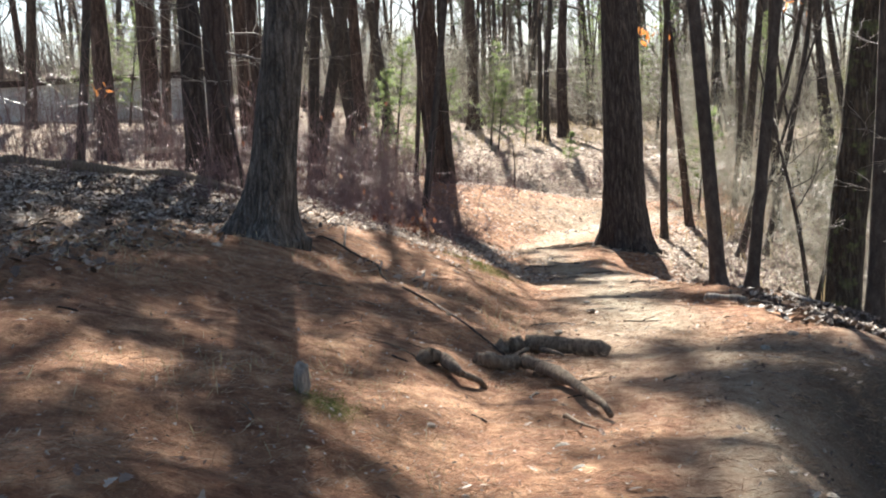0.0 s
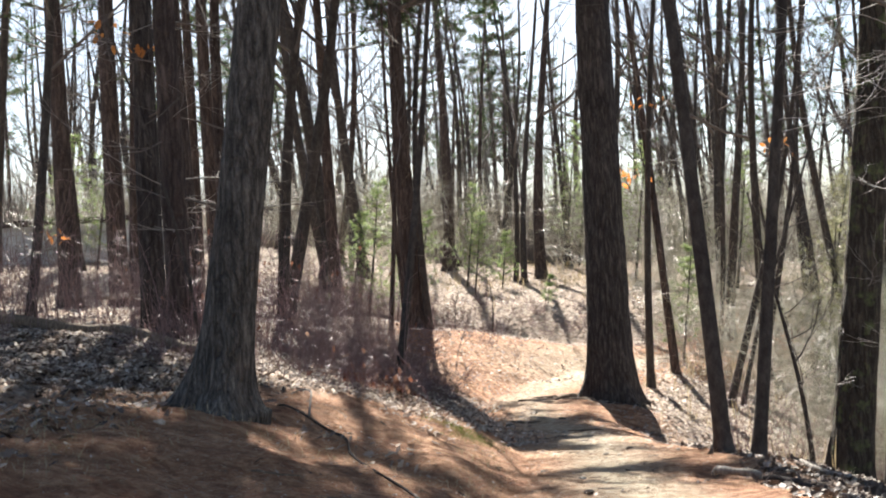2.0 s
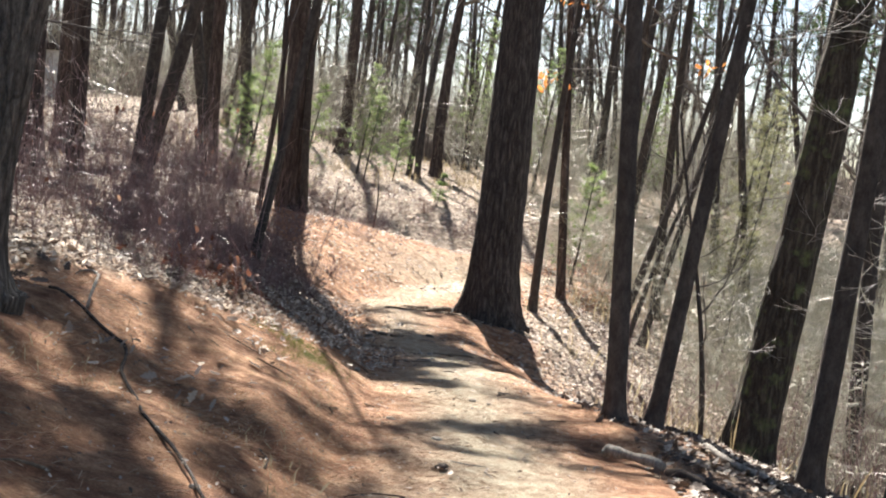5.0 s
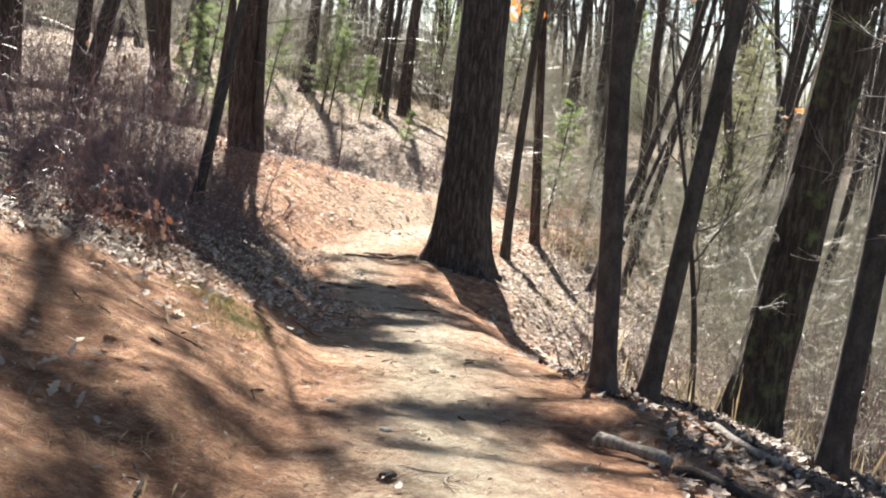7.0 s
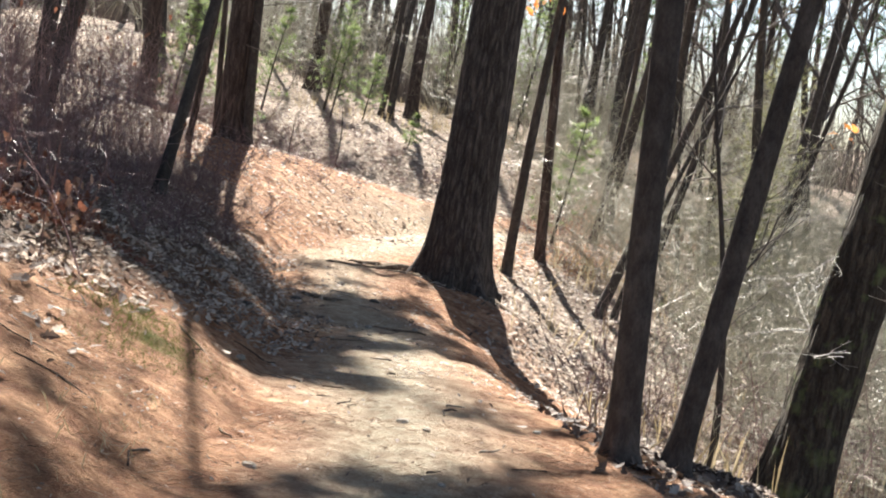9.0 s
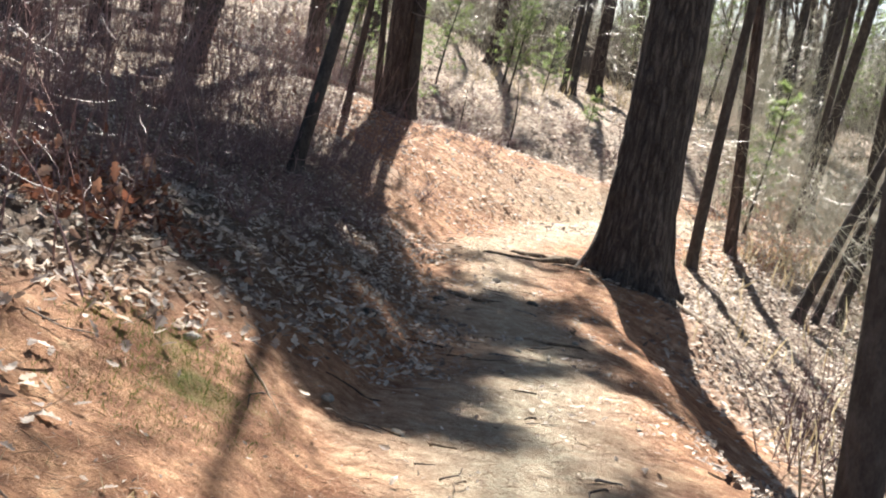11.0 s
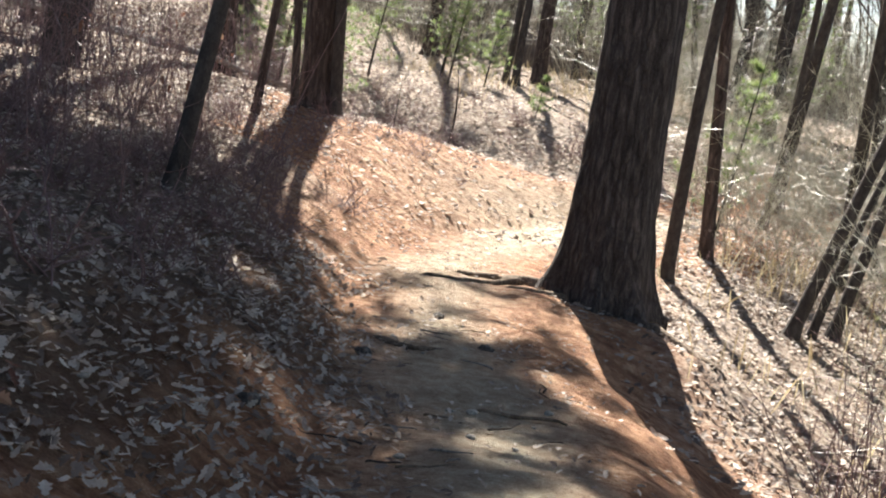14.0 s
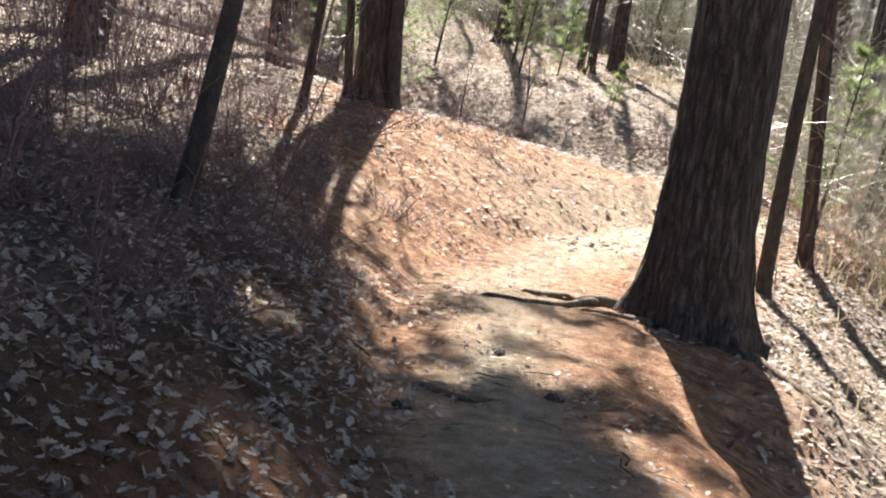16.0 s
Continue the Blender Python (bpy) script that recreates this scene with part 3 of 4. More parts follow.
bare_tree("maple_tree", 4.05, 27.4, .1, (-.105, .0), 15, M_RED, "brown trunk leaning away behind the massive pine", 20, .35, 8, 2, .4, 24, 60, .05, bend=.3)
bare_tree("oak_sapling", 4.16, 17.0, .042, (-.08, 0), 4, M_SMOOTH, "thin brown oak sapling among twigs", 21, .3, 8, 1, .3, 10, 24, .03, group="saplings of the wood")
bare_tree("maple_tree", 4.7, 25.0, .09, (.19, 0), 9, M_SMOOTH, "leaning grey trunk in the twig thicket", 22, .6, 4, 2, .4, 16, 40, .04)
bare_tree("maple_tree", 5.38, 25.6, .083, (.13, 0), 9, M_SMOOTH, "leaning grey trunk in the twig thicket", 23, .6, 4, 2, .4, 16, 40, .04)
bare_tree("maple_tree", 5.0, 25.2, .06, (.26, 0), 6, M_SMOOTH, "thin leaning trunk in the twig thicket", 24, .3, 6, 2, .4, 12, 30, .04)

# the bank on the other side
bare_tree("maple_tree", -1.49, 19.9, .072, (.115, 0), 9, M_SMOOTH, "slender dark trunk leaning on the leafy bank", 31, .52, 17, 3, .5, 24, 70, .04, bend=.35)
bare_tree("maple_tree", -2.07, 25.8, .056, (.05, 0), 11, M_RED, "thin reddish trunk on the leafy bank", 32, .32, 14, 2, .4, 16, 40, .04, bend=.4)
bare_tree("maple_tree", -1.82, 27.2, .058, (-.02, 0), 11, M_RED, "thin reddish trunk on the leafy bank", 33, .32, 14, 2, .4, 16, 40, .04, bend=.4)
# Crown and listed boughs are invented to shade path and bank.
pine_tree("pine_tree", -1.68, 28.2, .235, (.0, 0), 11.6, M_RED, "reddish pine on the knoll above the bend", 34, .63, 10, 20, .6, 40, 90, .06, dead_from=.14, tufts=32, spread=.3, top=.5, bias=.85, shade_boughs=((8.0, .2, 1.4, 12), (8.3, .5, 1.3, 12), (8.6, 0, 1.3, 12), (8.9, -.6, 1.1, 10), (8.7, 3.0, 1.3, 10), (9.4, .1, 1.4, 12), (9.7, -.4, 1.4, 11), (10.0, .4, 1.3, 11), (10.2, -.1, 1.3, 11), (10.4, .25, 1.1, 9), (10.6, -.3, 1.0, 8)))
bare_tree("maple_tree", -1.35, 28.0, .09, (.07, 0), 13, M_SMOOTH, "dark crooked trunk beside the reddish pine", 35, .24, 18, 2, .4, 16, 50, .04, bend=1.2)
bare_tree("maple_tree", -6.6, 17.9, .08, (.17, 0), 11, M_SMOOTH, "slender dark trunk on the upper bank", 36, .3, 8, 2, .5, 18, 50, .04, bend=.8)
pine_tree("pine_tree", -3.86, 14.6, .148, (.0, 0), 18, M_PINE, "dark straight pine on the upper bank", 37, .30, 11, 12, .5, 32, 80, .06, dead_from=.08, tufts=20, spread=.2)
pine_tree("pine_tree", -3.38, 13.95, .145, (.012, 0), 18, M_RED, "reddish straight pine on the upper bank", 38, .31, 11, 12, .5, 32, 80, .06, dead_from=.08, tufts=20, spread=.2)
bare_tree("oak_sapling", -2.95, 13.0, .022, (-.09, 0), 5, M_SMOOTH, "thin bent sapling before the pines", 39, .3, 8, 1, .3, 8, 24, .03, bend=1.5, group="saplings of the wood")
# The pine at x -5.3 carries added unseen boughs that shade the needle bank.
for x, y, r, ln, seed, mat, tall in ((-9.2, 27, .24, .02, 41, M_RED, 20), (-9.0, 30, .265, -.01, 42, M_RED, 21), (-9.9, 34, .15, .02, 43, M_RED, 19), (-6.6, 30, .19, .03, 44, M_RED, 20),
                                     (-7.9, 33.5, .175, .03, 45, M_RED, 20), (-5.3, 22, .255, -.05, 46, M_RED, 20),):
    pine_tree("pine_tree", x, y, r, (ln, 0), tall, mat, "tall reddish pine trunk deeper in the wood", seed, .5 if x == -5.3 else .66, 10, 9, .55, 20, 40, .05, dead_from=.08, tufts=24 if x == -5.3 else 3, spread=.24 if x == -5.3 else .13, shade_boughs=((8.2, .02, 4.2, 16), (8.5, -.05, 4.0, 14), (8.9, 0, 4.4, 34), (9.2, .12, 3.8, 30), (9.5, .0, 4.4, 36), (9.9, -.08, 4.4, 36), (10.3, .1, 4.2, 36), (10.7, -.05, 4.3, 34), (11.1, .05, 4.0, 30)) if x == -5.3 else ())
for x, y, r, ln, seed, tall in ((-4.0, 24, .13, .2, 61, 13), (-4.0, 24.3, .15, .1, 62, 13), (-4.8, 23, .14, .12, 63, 13), (-4.7, 37, .19, -.05, 64, 15), (-4.1, 41, .2, .03, 65, 16), (-5.4, 45, .15, .1, 66, 15),
                                (1.2, 48, .11, -.02, 67, 15), (1.52, 47.5, .13, .012, 68, 15), (.1, 62, .14, -.02, 69, 16), (.8, 60, .13, .05, 70, 16), (4.0, 58, .16, .07, 71, 15),
                                (8.0, 48, .21, .0, 72, 16), (10.2, 55, .2, .01, 73, 16), (7.0, 36, .22, -.02, 74, 16), (6.4, 29, .17, .09, 75, 15), (9.7, 36, .21, .05, 76, 15), (8.5, 44, .3, -.07, 77, 18), (7.8, 41, .22, -.01, 78, 16), (8.7, 52, .18, -.1, 79, 15),
                                (-4.9, 38, .25, -.06, 85, 17), (2.3, 50, .24, .0, 84, 17), (8.8, 20, .15, .08, 80, 13), (10.5, 24, .2, .05, 81, 15), (6.1, 33, .12, .06, 87, 13), (8.1, 27.5, .16, -.03, 88, 14), (11.6, 30, .22, .02, 89, 16), (9.4, 31.5, .1, .1, 110, 12), (12.4, 38, .24, -.02, 111, 16), (7.6, 31, .075, -.05, 112, 11), (7.4, 22.5, .11, .12, 82, 12)):
    bare_tree("maple_tree", x, y, r * (.68 if x > 5.5 else 1), (ln, 0), tall, M_SMOOTH if seed % 3 or x > 5.5 else M_RED, "bare grey-brown trunk deeper in the wood", seed, .32, 15 if x == -4.0 else 3 if -5 < x < -3.8 and y > 30 else 6, 2, .5, 14, 36, .05, group="bare trees deeper in the wood")

# A bare trunk given an invented pine crown, high up, to shade the path.
pine_tree("pine_tree", -3.9, 32, .19, (-.05, .0), 14, M_RED, "leaning trunk behind the brush with an added shade-casting pine crown", 86, .66, 7, 8, .5, 20, 40, .05, tufts=14, spread=.2, dead_from=.1, shade_boughs=((7.1, .08, 4.6, 18), (7.5, .1, 5.0, 22), (8.0, -.1, 5.0, 24), (8.4, 0, 4.8, 24), (8.8, .12, 5.1, 24), (9.2, -.1, 5.0, 22), (9.7, .05, 4.6, 18), (10.2, -.05, 4.2, 14)))
pine_tree("pine_tree", -1.62, 56, .29, (.0, 0), 17, M_RED, "tall straight pine beyond the sunny slope", 49, .86, 4, 8, .55, 20, 40, .05, dead_from=.15, tufts=4, spread=.08)

# the far wood, from a few grown trees set over and over
far = [bare_tree("maple_tree", -18 - 3 * k, 62 + 5 * k, .12 + .02 * k, (.03 * (k - 2), 0), 14 + k, M_SMOOTH, "bare far tree in the hazy wood", 90 + k, .16, 12, 2, .4, 8, 16, .05, group="trees of the far wood") for k in range(5)]
far += [pine_tree("pine_tree", 16 + 3 * k, 66 - 4 * k, .2, (.01, 0), 18, M_RED, "dark far pine in the hazy wood", 96 + k, .4, 9, 5, .4, 10, 16, .05, group="trees of the far wood") for k in range(2)]
rng = random.Random(5)
placed = []
while len(placed) < 240:
    d = rng.uniform(30, 125)
    a = rng.gauss(0, .42)
    x, y = 1 + d * math.sin(a), 8 + d * math.cos(a)
    if (abs(x - 1) < 3 + .02 * y and y < 60) or (y < 44 and -11 < x < 9.5) or any(math.hypot(x - px, y - py) < 1.4 for px, py in placed):
        continue
    placed.append((x, y))
    k = rng.choice((0, 1, 2, 3, 4)) if -8 < x < 14 and y < 72 else rng.choice((0, 1, 2, 3, 4, 5, 6))
    s = rng.uniform(.75, 1.2)
    copy_thing(far[k], pose(x, y, zg(x, y), rng.uniform(-3, 3), rng.uniform(-3, 3), rng.uniform(0, 360)) @ Matrix.Scale(s, 4))
# grey trees over the floor of the little valley
for _ in range(9):
    y = rng.uniform(22, 40)
    x = rng.uniform(.27 * y + 3.5, .3 * y + 10)
    copy_thing(far[rng.randrange(5)], pose(x, y, zg(x, y), rng.uniform(-4, 4), rng.uniform(-4, 8), rng.uniform(0, 360)) @ Matrix.Scale(rng.uniform(.55, .95), 4))
# trees beside and behind the walk, to close the wood
for _ in range(46):
    a, d = rng.uniform(0, 6.28), rng.uniform(7, 34)
    x, y = 1 + d * math.cos(a), 2 + d * math.sin(a)
    if y > -2 + .9 * abs(x) or abs(x) < 2.5 and y > -6:
        continue
    copy_thing(far[rng.randrange(7)], pose(x, y, zg(x, y), rng.uniform(-3, 3), rng.uniform(-3, 3), rng.uniform(0, 360)))


# ---- leaves, straw and twigs that lie on the floor ----
def oak_leaf(rng):
    """A lobed oak leaf, 1 long, lightly curled: centre line and scalloped rim."""
    pts, n = [(0, 0)], 4
    rim = []
    for k in range(n):
        f = (k + .6) / n
        w = .30 * math.sin(math.pi * (f * .85 + .1)) * rng.uniform(.85, 1.15)
        rim += [(f - .06, w), (f + .05, w * .5)]
    right = [(a, -b * rng.uniform(.85, 1.1)) for a, b in reversed(rim)]
    out = pts + rim[:-1] + [(1, 0)] + right[1:]
    v = np.array([(a - .5, b, 0.0) for a, b in out] + [(0.05, 0, -.02)])
    v[:, 2] += rng.uniform(.1, .45) * v[:, 1] ** 2 * 2 + rng.uniform(-.35, .5) * (v[:, 0]) ** 2
    m = len(out)
    return v, np.array([(k, (k + 1) % m, m) for k in range(m)])


LEAVES = [oak_leaf(random.Random(k)) for k in range(5)]
PLAIN = (np.array([(-.5, 0, 0), (0, .26, .08), (.5, 0, .03), (0, -.24, .1)]), np.array([(0, 1, 2), (0, 2, 3)]))


def scatter(name, label, mat, where, count, size, tilt=.45, shape=None, seed=0, lift=.012, category="leaf litter"):
    """count pieces laid at random where where(x, y) says yes; (x0, x1, y0, y1, chance) each. One object of kind stuff."""
    r = np.random.RandomState(seed)
    g = Geo()
    x0, x1, y0, y1, chance = where
    xs, ys = r.uniform(x0, x1, count * 3), r.uniform(y0, y1, count * 3)
    ok = r.rand(count * 3) < chance(xs, ys)
    xs, ys = xs[ok][:count], ys[ok][:count]
    shapes = shape or LEAVES
    pick = r.randint(0, len(shapes), len(xs))
    for k, (v, t) in enumerate(shapes):
        sel = pick == k
        n = int(sel.sum())
        if not n:
            continue
        s = size[0] + (size[1] - size[0]) * r.rand(n) ** 1.3
        a, b, c = r.uniform(0, 6.283, n), r.normal(0, tilt, n), r.normal(0, tilt, n)
        ca, sa = np.cos(a), np.sin(a)
        P = v[None] * s[:, None, None]
        X, Y, Z = P[..., 0], P[..., 1], P[..., 2]
        Y, Z = Y * np.cos(b)[:, None] - Z * np.sin(b)[:, None], Y * np.sin(b)[:, None] + Z * np.cos(b)[:, None]
        X, Z = X * np.cos(c)[:, None] - Z * np.sin(c)[:, None], X * np.sin(c)[:, None] + Z * np.cos(c)[:, None]
        X, Y = X * ca[:, None] - Y * sa[:, None], X * sa[:, None] + Y * ca[:, None]
        px, py = xs[sel], ys[sel]
        pz = ground(px, py) + lift + .02 * r.rand(n)
        V = np.stack([X + px[:, None], Y + py[:, None], Z + pz[:, None]], -1).reshape(-1, 3)
        T = (t[None] + (np.arange(n) * len(v))[:, None, None]).reshape(-1, 3)
        g.add(V, tris=T)
    return tagged(part(name, g, mat, None, smooth=False), label, category, kind="stuff")


def side(x, y):
    return x - path_x(y)


def clumps(x, y, f=1.1, seed=0):
    return np.clip((vnoise(x * f, y * f, seed) - .3) * 2.2, 0, 1)


scatter("leaf_litter", "grey-brown curled oak leaves thick on the bank", M_LITTER, (-6.5, .6, 9.5, 27, lambda x, y: np.clip((-side(x, y) - .1 + .9 * (vnoise(x, y, 2) - .5)) / .9, 0.05, 1) * np.clip((y - 13.5 - 1.5 * (x + .3) + .8 * (vnoise(x * 1.7, y * 1.7, 12) - .5)) / .5, 0, 1) * np.where((x > -1.7) & (y > 21.5), .12, 1)), 42000, (.035, .085), seed=1, tilt=.45)
scatter("leaf_litter", "pale dry oak leaves on the sunny slope", M_LITTER, (1.4, 10, 9, 32, lambda x, y: np.clip((side(x, y) - 1.35 - .5 * (vnoise(x * 1.3, y * 1.3, 8) - .5)) / 1.3, 0, 1) * (.35 + clumps(x, y, .8, 1))), 30000, (.05, .11), seed=2, tilt=.35)
scatter("leaf_litter", "pale dry leaves over the bend and the knoll", M_LITTER, (-8, 8, 25, 37, lambda x, y: .22 + .8 * np.clip(np.abs(side(x, y) + 1.8) / 2.5 - .4, 0, 1)), 15000, (.07, .14), shape=LEAVES[:2] + [PLAIN], seed=3, tilt=.28)
scatter("leaf_litter", "pale leaves over the far woodland floor", M_LITTER, (-16, 14, 37, 60, lambda x, y: clumps(x, y, .5, 3) + .2), 15000, (.1, .2), shape=[PLAIN], seed=4, tilt=.25)
scatter("leaf_litter", "pale leaves over the upper bank", M_LITTER, (-16, -2.5, 11, 40, lambda x, y: np.clip((-side(x, y) - 3.5) / 2, 0, 1) * np.clip((y - 11.5) / 2, 0, 1)), 22000, (.07, .15), shape=LEAVES[:2] + [PLAIN], seed=5, tilt=.3)
scatter("leaf_litter", "scattered brown leaves on the needle bank", M_LITTER, (-5.5, -.4, 3, 13, lambda x, y: clumps(x, y, .9, 5) ** 3 + .9 * np.clip(1 - np.hypot((x + 3.1) / .9, (y - 8.3) / 1.2), 0, 1)), 800, (.05, .1), seed=6)
scatter("leaf_litter", "stray leaves trodden into the path", M_LITTER, (-.6, 2.2, 4, 25, lambda x, y: clumps(x, y, 1.4, 6) * np.clip((y - 13) / 2.5, .05, 1)), 3600, (.025, .065), tilt=.2, seed=7, lift=.004)
scatter("leaf_litter", "rust red leaves caught at the path's edge", M_RUST, (-2.0, -.5, 12.9, 15.6, lambda x, y: clumps(x, y, 1.6, 8) * np.clip(1.2 - np.hypot(x + 1.15, (y - 13.9) / 1.3), 0, 1)), 750, (.05, .1), tilt=.7, seed=8, lift=.03)
# Moist leaves, their colour also carrying the shade of the hollow.
scatter("leaf_litter", "moist brown leaves in the hollow below the path, darkened for shade", M_DARKLEAF, (.9, 3.2, 2.6, 8.5, lambda x, y: np.clip((side(x, y) - .45) / .6, 0, 1) * np.clip((7.6 - y) / .8, .25, 1)), 900, (.035, .08), tilt=.18, seed=9, lift=.004)

# Brown leaves, chosen darker to carry the shade of the trunks.
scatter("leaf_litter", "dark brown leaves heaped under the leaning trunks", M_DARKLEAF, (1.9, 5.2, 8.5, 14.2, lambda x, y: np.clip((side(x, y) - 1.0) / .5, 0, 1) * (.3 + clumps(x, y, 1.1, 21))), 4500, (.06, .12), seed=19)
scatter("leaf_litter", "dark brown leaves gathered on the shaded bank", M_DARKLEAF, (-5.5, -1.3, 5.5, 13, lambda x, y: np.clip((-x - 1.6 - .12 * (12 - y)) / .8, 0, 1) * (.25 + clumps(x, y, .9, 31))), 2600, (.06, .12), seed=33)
scatter("leaf_litter", "brown curled leaves strewn on the shaded bank", M_LITTER, (-5.5, -1.3, 5.5, 13, lambda x, y: np.clip((-x - 1.6 - .12 * (12 - y)) / .8, 0, 1) * (.2 + clumps(x, y, .9, 35))), 2200, (.05, .1), seed=34)
scatter("leaf_litter", "brown and pale leaves over the valley floor", M_LITTER, (5, 24, 12, 46, lambda x, y: np.clip((x - 4.5 - .1 * y) / 2, 0, 1) * (.25 + clumps(x, y, .5, 23))), 14000, (.1, .22), shape=[PLAIN], seed=23)
# Dark pieces strewn to put shade on the valley floor by colour.
scatter("leaf_litter", "dark leaves over the valley floor, standing in for shade", M_DARKLEAF, (5, 24, 12, 46, lambda x, y: np.clip((x - 4.5 - .1 * y) / 2, 0, 1) * clumps(x, y, .4, 29)), 12000, (.12, .26), shape=[PLAIN], seed=24)
NEEDLE = [(np.array([(-.5, -.006, 0), (-.5, .006, 0), (0, .008, .05), (.5, 0, .02)]), np.array([(0, 1, 2), (0, 2, 3)])), (np.array([(-.5, -.006, 0), (-.5, .006, .01), (.1, .03, .03), (.5, .1, .1)]), np.array([(0, 1, 2), (0, 2, 3)]))]
scatter("pine_straw", "orange-brown fallen pine needles", M_STRAW, (-4.5, 2.2, 2.8, 12.5, lambda x, y: .15 + clumps(x, y, 1.2, 11) * np.clip(np.abs(side(x, y) - .3) / .6, .15, 1)), 60000, (.03, .08), tilt=.3, shape=NEEDLE, seed=10, lift=.004, category="pine straw")
scatter("pine_straw", "orange-brown fallen needles along the path", M_STRAW, (-1.2, 2.4, 12, 36, lambda x, y: .1 + clumps(x, y, 1.0, 12)), 16000, (.03, .08), tilt=.3, shape=NEEDLE, seed=11, lift=.004, category="pine straw")
BLADE = [(np.array([(-.02, 0, 0), (.02, 0, 0), (.06, .1, .55), (.12, .28, .95)]), np.array([(0, 1, 2), (1, 3, 2)]))]
scatter("dry_grass", "short dry grass tufts on the bank", M_GRASS, (-3.2, 0, 4, 13.5, lambda x, y: clumps(x, y, 1.3, 13) ** 3 * np.clip((-side(x, y) - .3) / .5, 0, 1)), 1500, (.04, .09), tilt=.4, shape=BLADE, seed=12, lift=-.01, category="dry grass")
scatter("moss", "green moss tufts by the path", M_MOSS, (-.95, .25, 11.9, 13.6, lambda x, y: np.clip(1 - np.hypot((x + .35) / .5, (y - 12.7) / .8), 0, 1) ** .6 * clumps(x, y, 3, 14)), 3000, (.02, .05), tilt=.5, shape=BLADE, seed=13, lift=-.005, category="moss")
scatter("moss", "green moss round the pale stub", M_MOSS, (-1.0, -.6, 4.5, 5.0, lambda x, y: np.clip(1.1 - np.hypot((x + .78) / .16, (y - 4.75) / .22), 0, 1)), 500, (.02, .04), tilt=.5, shape=BLADE, seed=16, lift=-.005, category="moss")
scatter("leaf_litter", "broken leaf bits among the needles", M_LITTER, (-4.2, 1.6, 3, 13, lambda x, y: .3 + clumps(x, y, 1.5, 17)), 5000, (.01, .03), tilt=.5, seed=17, lift=.006)
scatter("dry_weeds", "tan standing weed stalks on the slope", M_GRASS, (2.6, 8, 14, 30, lambda x, y: np.clip((side(x, y) - 1.5) / 1.5, 0, 1) * clumps(x, y, .9, 15) ** 2), 900, (.25, .6), tilt=.2, shape=[(BLADE[0][0] * np.array([.15, .6, 1]), BLADE[0][1])], seed=14, lift=-.02, category="dry weeds")
scatter("dry_weeds", "pale standing stalks about the far clearing", M_GRASS, (-6, 12, 37, 58, lambda x, y: clumps(x, y, .6, 16) ** 2), 1800, (.25, .6), tilt=.25, shape=[(BLADE[0][0] * np.array([.4, .6, 1]), BLADE[0][1])], seed=15, lift=-.02, category="dry weeds")


def laid(points, lift=.0):
    """Points of the plan set on the ground, wandering a little between."""
    out = []
    for (x0, y0), (x1, y1) in zip(points, points[1:]):
        for k in range(5):
            f = k / 5
            x, y = x0 + (x1 - x0) * f, y0 + (y1 - y0) * f
            out.append((x, y))
    out.append(points[-1])
    w = [(x + .012 * math.sin(9 * y + 5 * x), y + .012 * math.sin(11 * x)) for x, y in out]
    return np.array([(x, y, zg(x, y) + lift) for x, y in w])


def root(points, r, label, mat=None, name="tree_root", lift=.032, seed=0, category="root", taper=.35, arch=0.0):
    p = laid(points, lift)
    n = len(p)
    k = np.linspace(0, 1, n)
    p[:, 2] += arch * np.sin(np.pi * k)
    rad = r * (1 - (1 - taper) * k) * (1 + .3 * (vnoise(k * 7, seed, 2) - .5) + .22 * (vnoise(k * 19, seed, 5) - .5))
    p[0, 2] -= r
    p[-1, 2] -= r * .6
    g = Geo()
    g.tube(p, rad, 9)
    first = p[0]
    g.v.append(np.asarray([first]))
    g.t.append(np.stack([np.arange(9), np.full(9, g.n), (np.arange(9) + 1) % 9], -1))
    g.n += 1
    ob = part(name, g, mat or M_ROOT)
    return tagged(ob, label, category, "roots across the path" if name == "tree_root" else "")


root([(-.12, 7.35), (.06, 7.38), (.28, 7.3), (.55, 7.28)], .056, "thick gnarled root lying across the path", seed=1, taper=.9, arch=.03)
root([(.1, 7.4), (.0, 7.2), (-.04, 7.05)], .022, "thin side root in the dirt", seed=2)
root([(.12, 7.36), (.2, 7.2), (.26, 7.08)], .022, "thin side root in the dirt", seed=3)
root([(-.52, 6.25), (-.4, 6.3), (-.31, 6.12), (-.17, 6.2)], .046, "bent root half buried in pine needles", seed=4, arch=.02)
root([(-.24, 6.72), (-.13, 6.68), (.03, 6.74), (.14, 6.62)], .048, "curved root half buried in the path", seed=5, arch=.02, taper=.8)
root([(.13, 6.63), (.2, 6.3), (.3, 6.02), (.41, 5.55)], .046, "dark root running down the path", seed=6, arch=.03)
root([(.2, 5.48), (.27, 5.3), (.35, 5.19)], .012, "thin pale root in the dirt", seed=7)
root([(1.85, 22.35), (1.45, 22.3), (1.1, 22.22), (.65, 22.35)], .085, "gnarled root of the massive pine crossing the path", seed=8, taper=.35, lift=.0)
root([(1.85, 22.0), (1.5, 21.82), (1.15, 21.9)], .055, "side root of the massive pine in the path", seed=14, taper=.4, lift=.0)
root([(1.35, 22.25), (1.05, 21.95), (.7, 21.85), (.4, 21.95)], .04, "thin root of the massive pine in the path", seed=15, taper=.5, lift=.012)
root([(2.5, 21.9), (2.85, 21.5), (3.1, 21.0)], .06, "root of the massive pine running down the slope", seed=9)
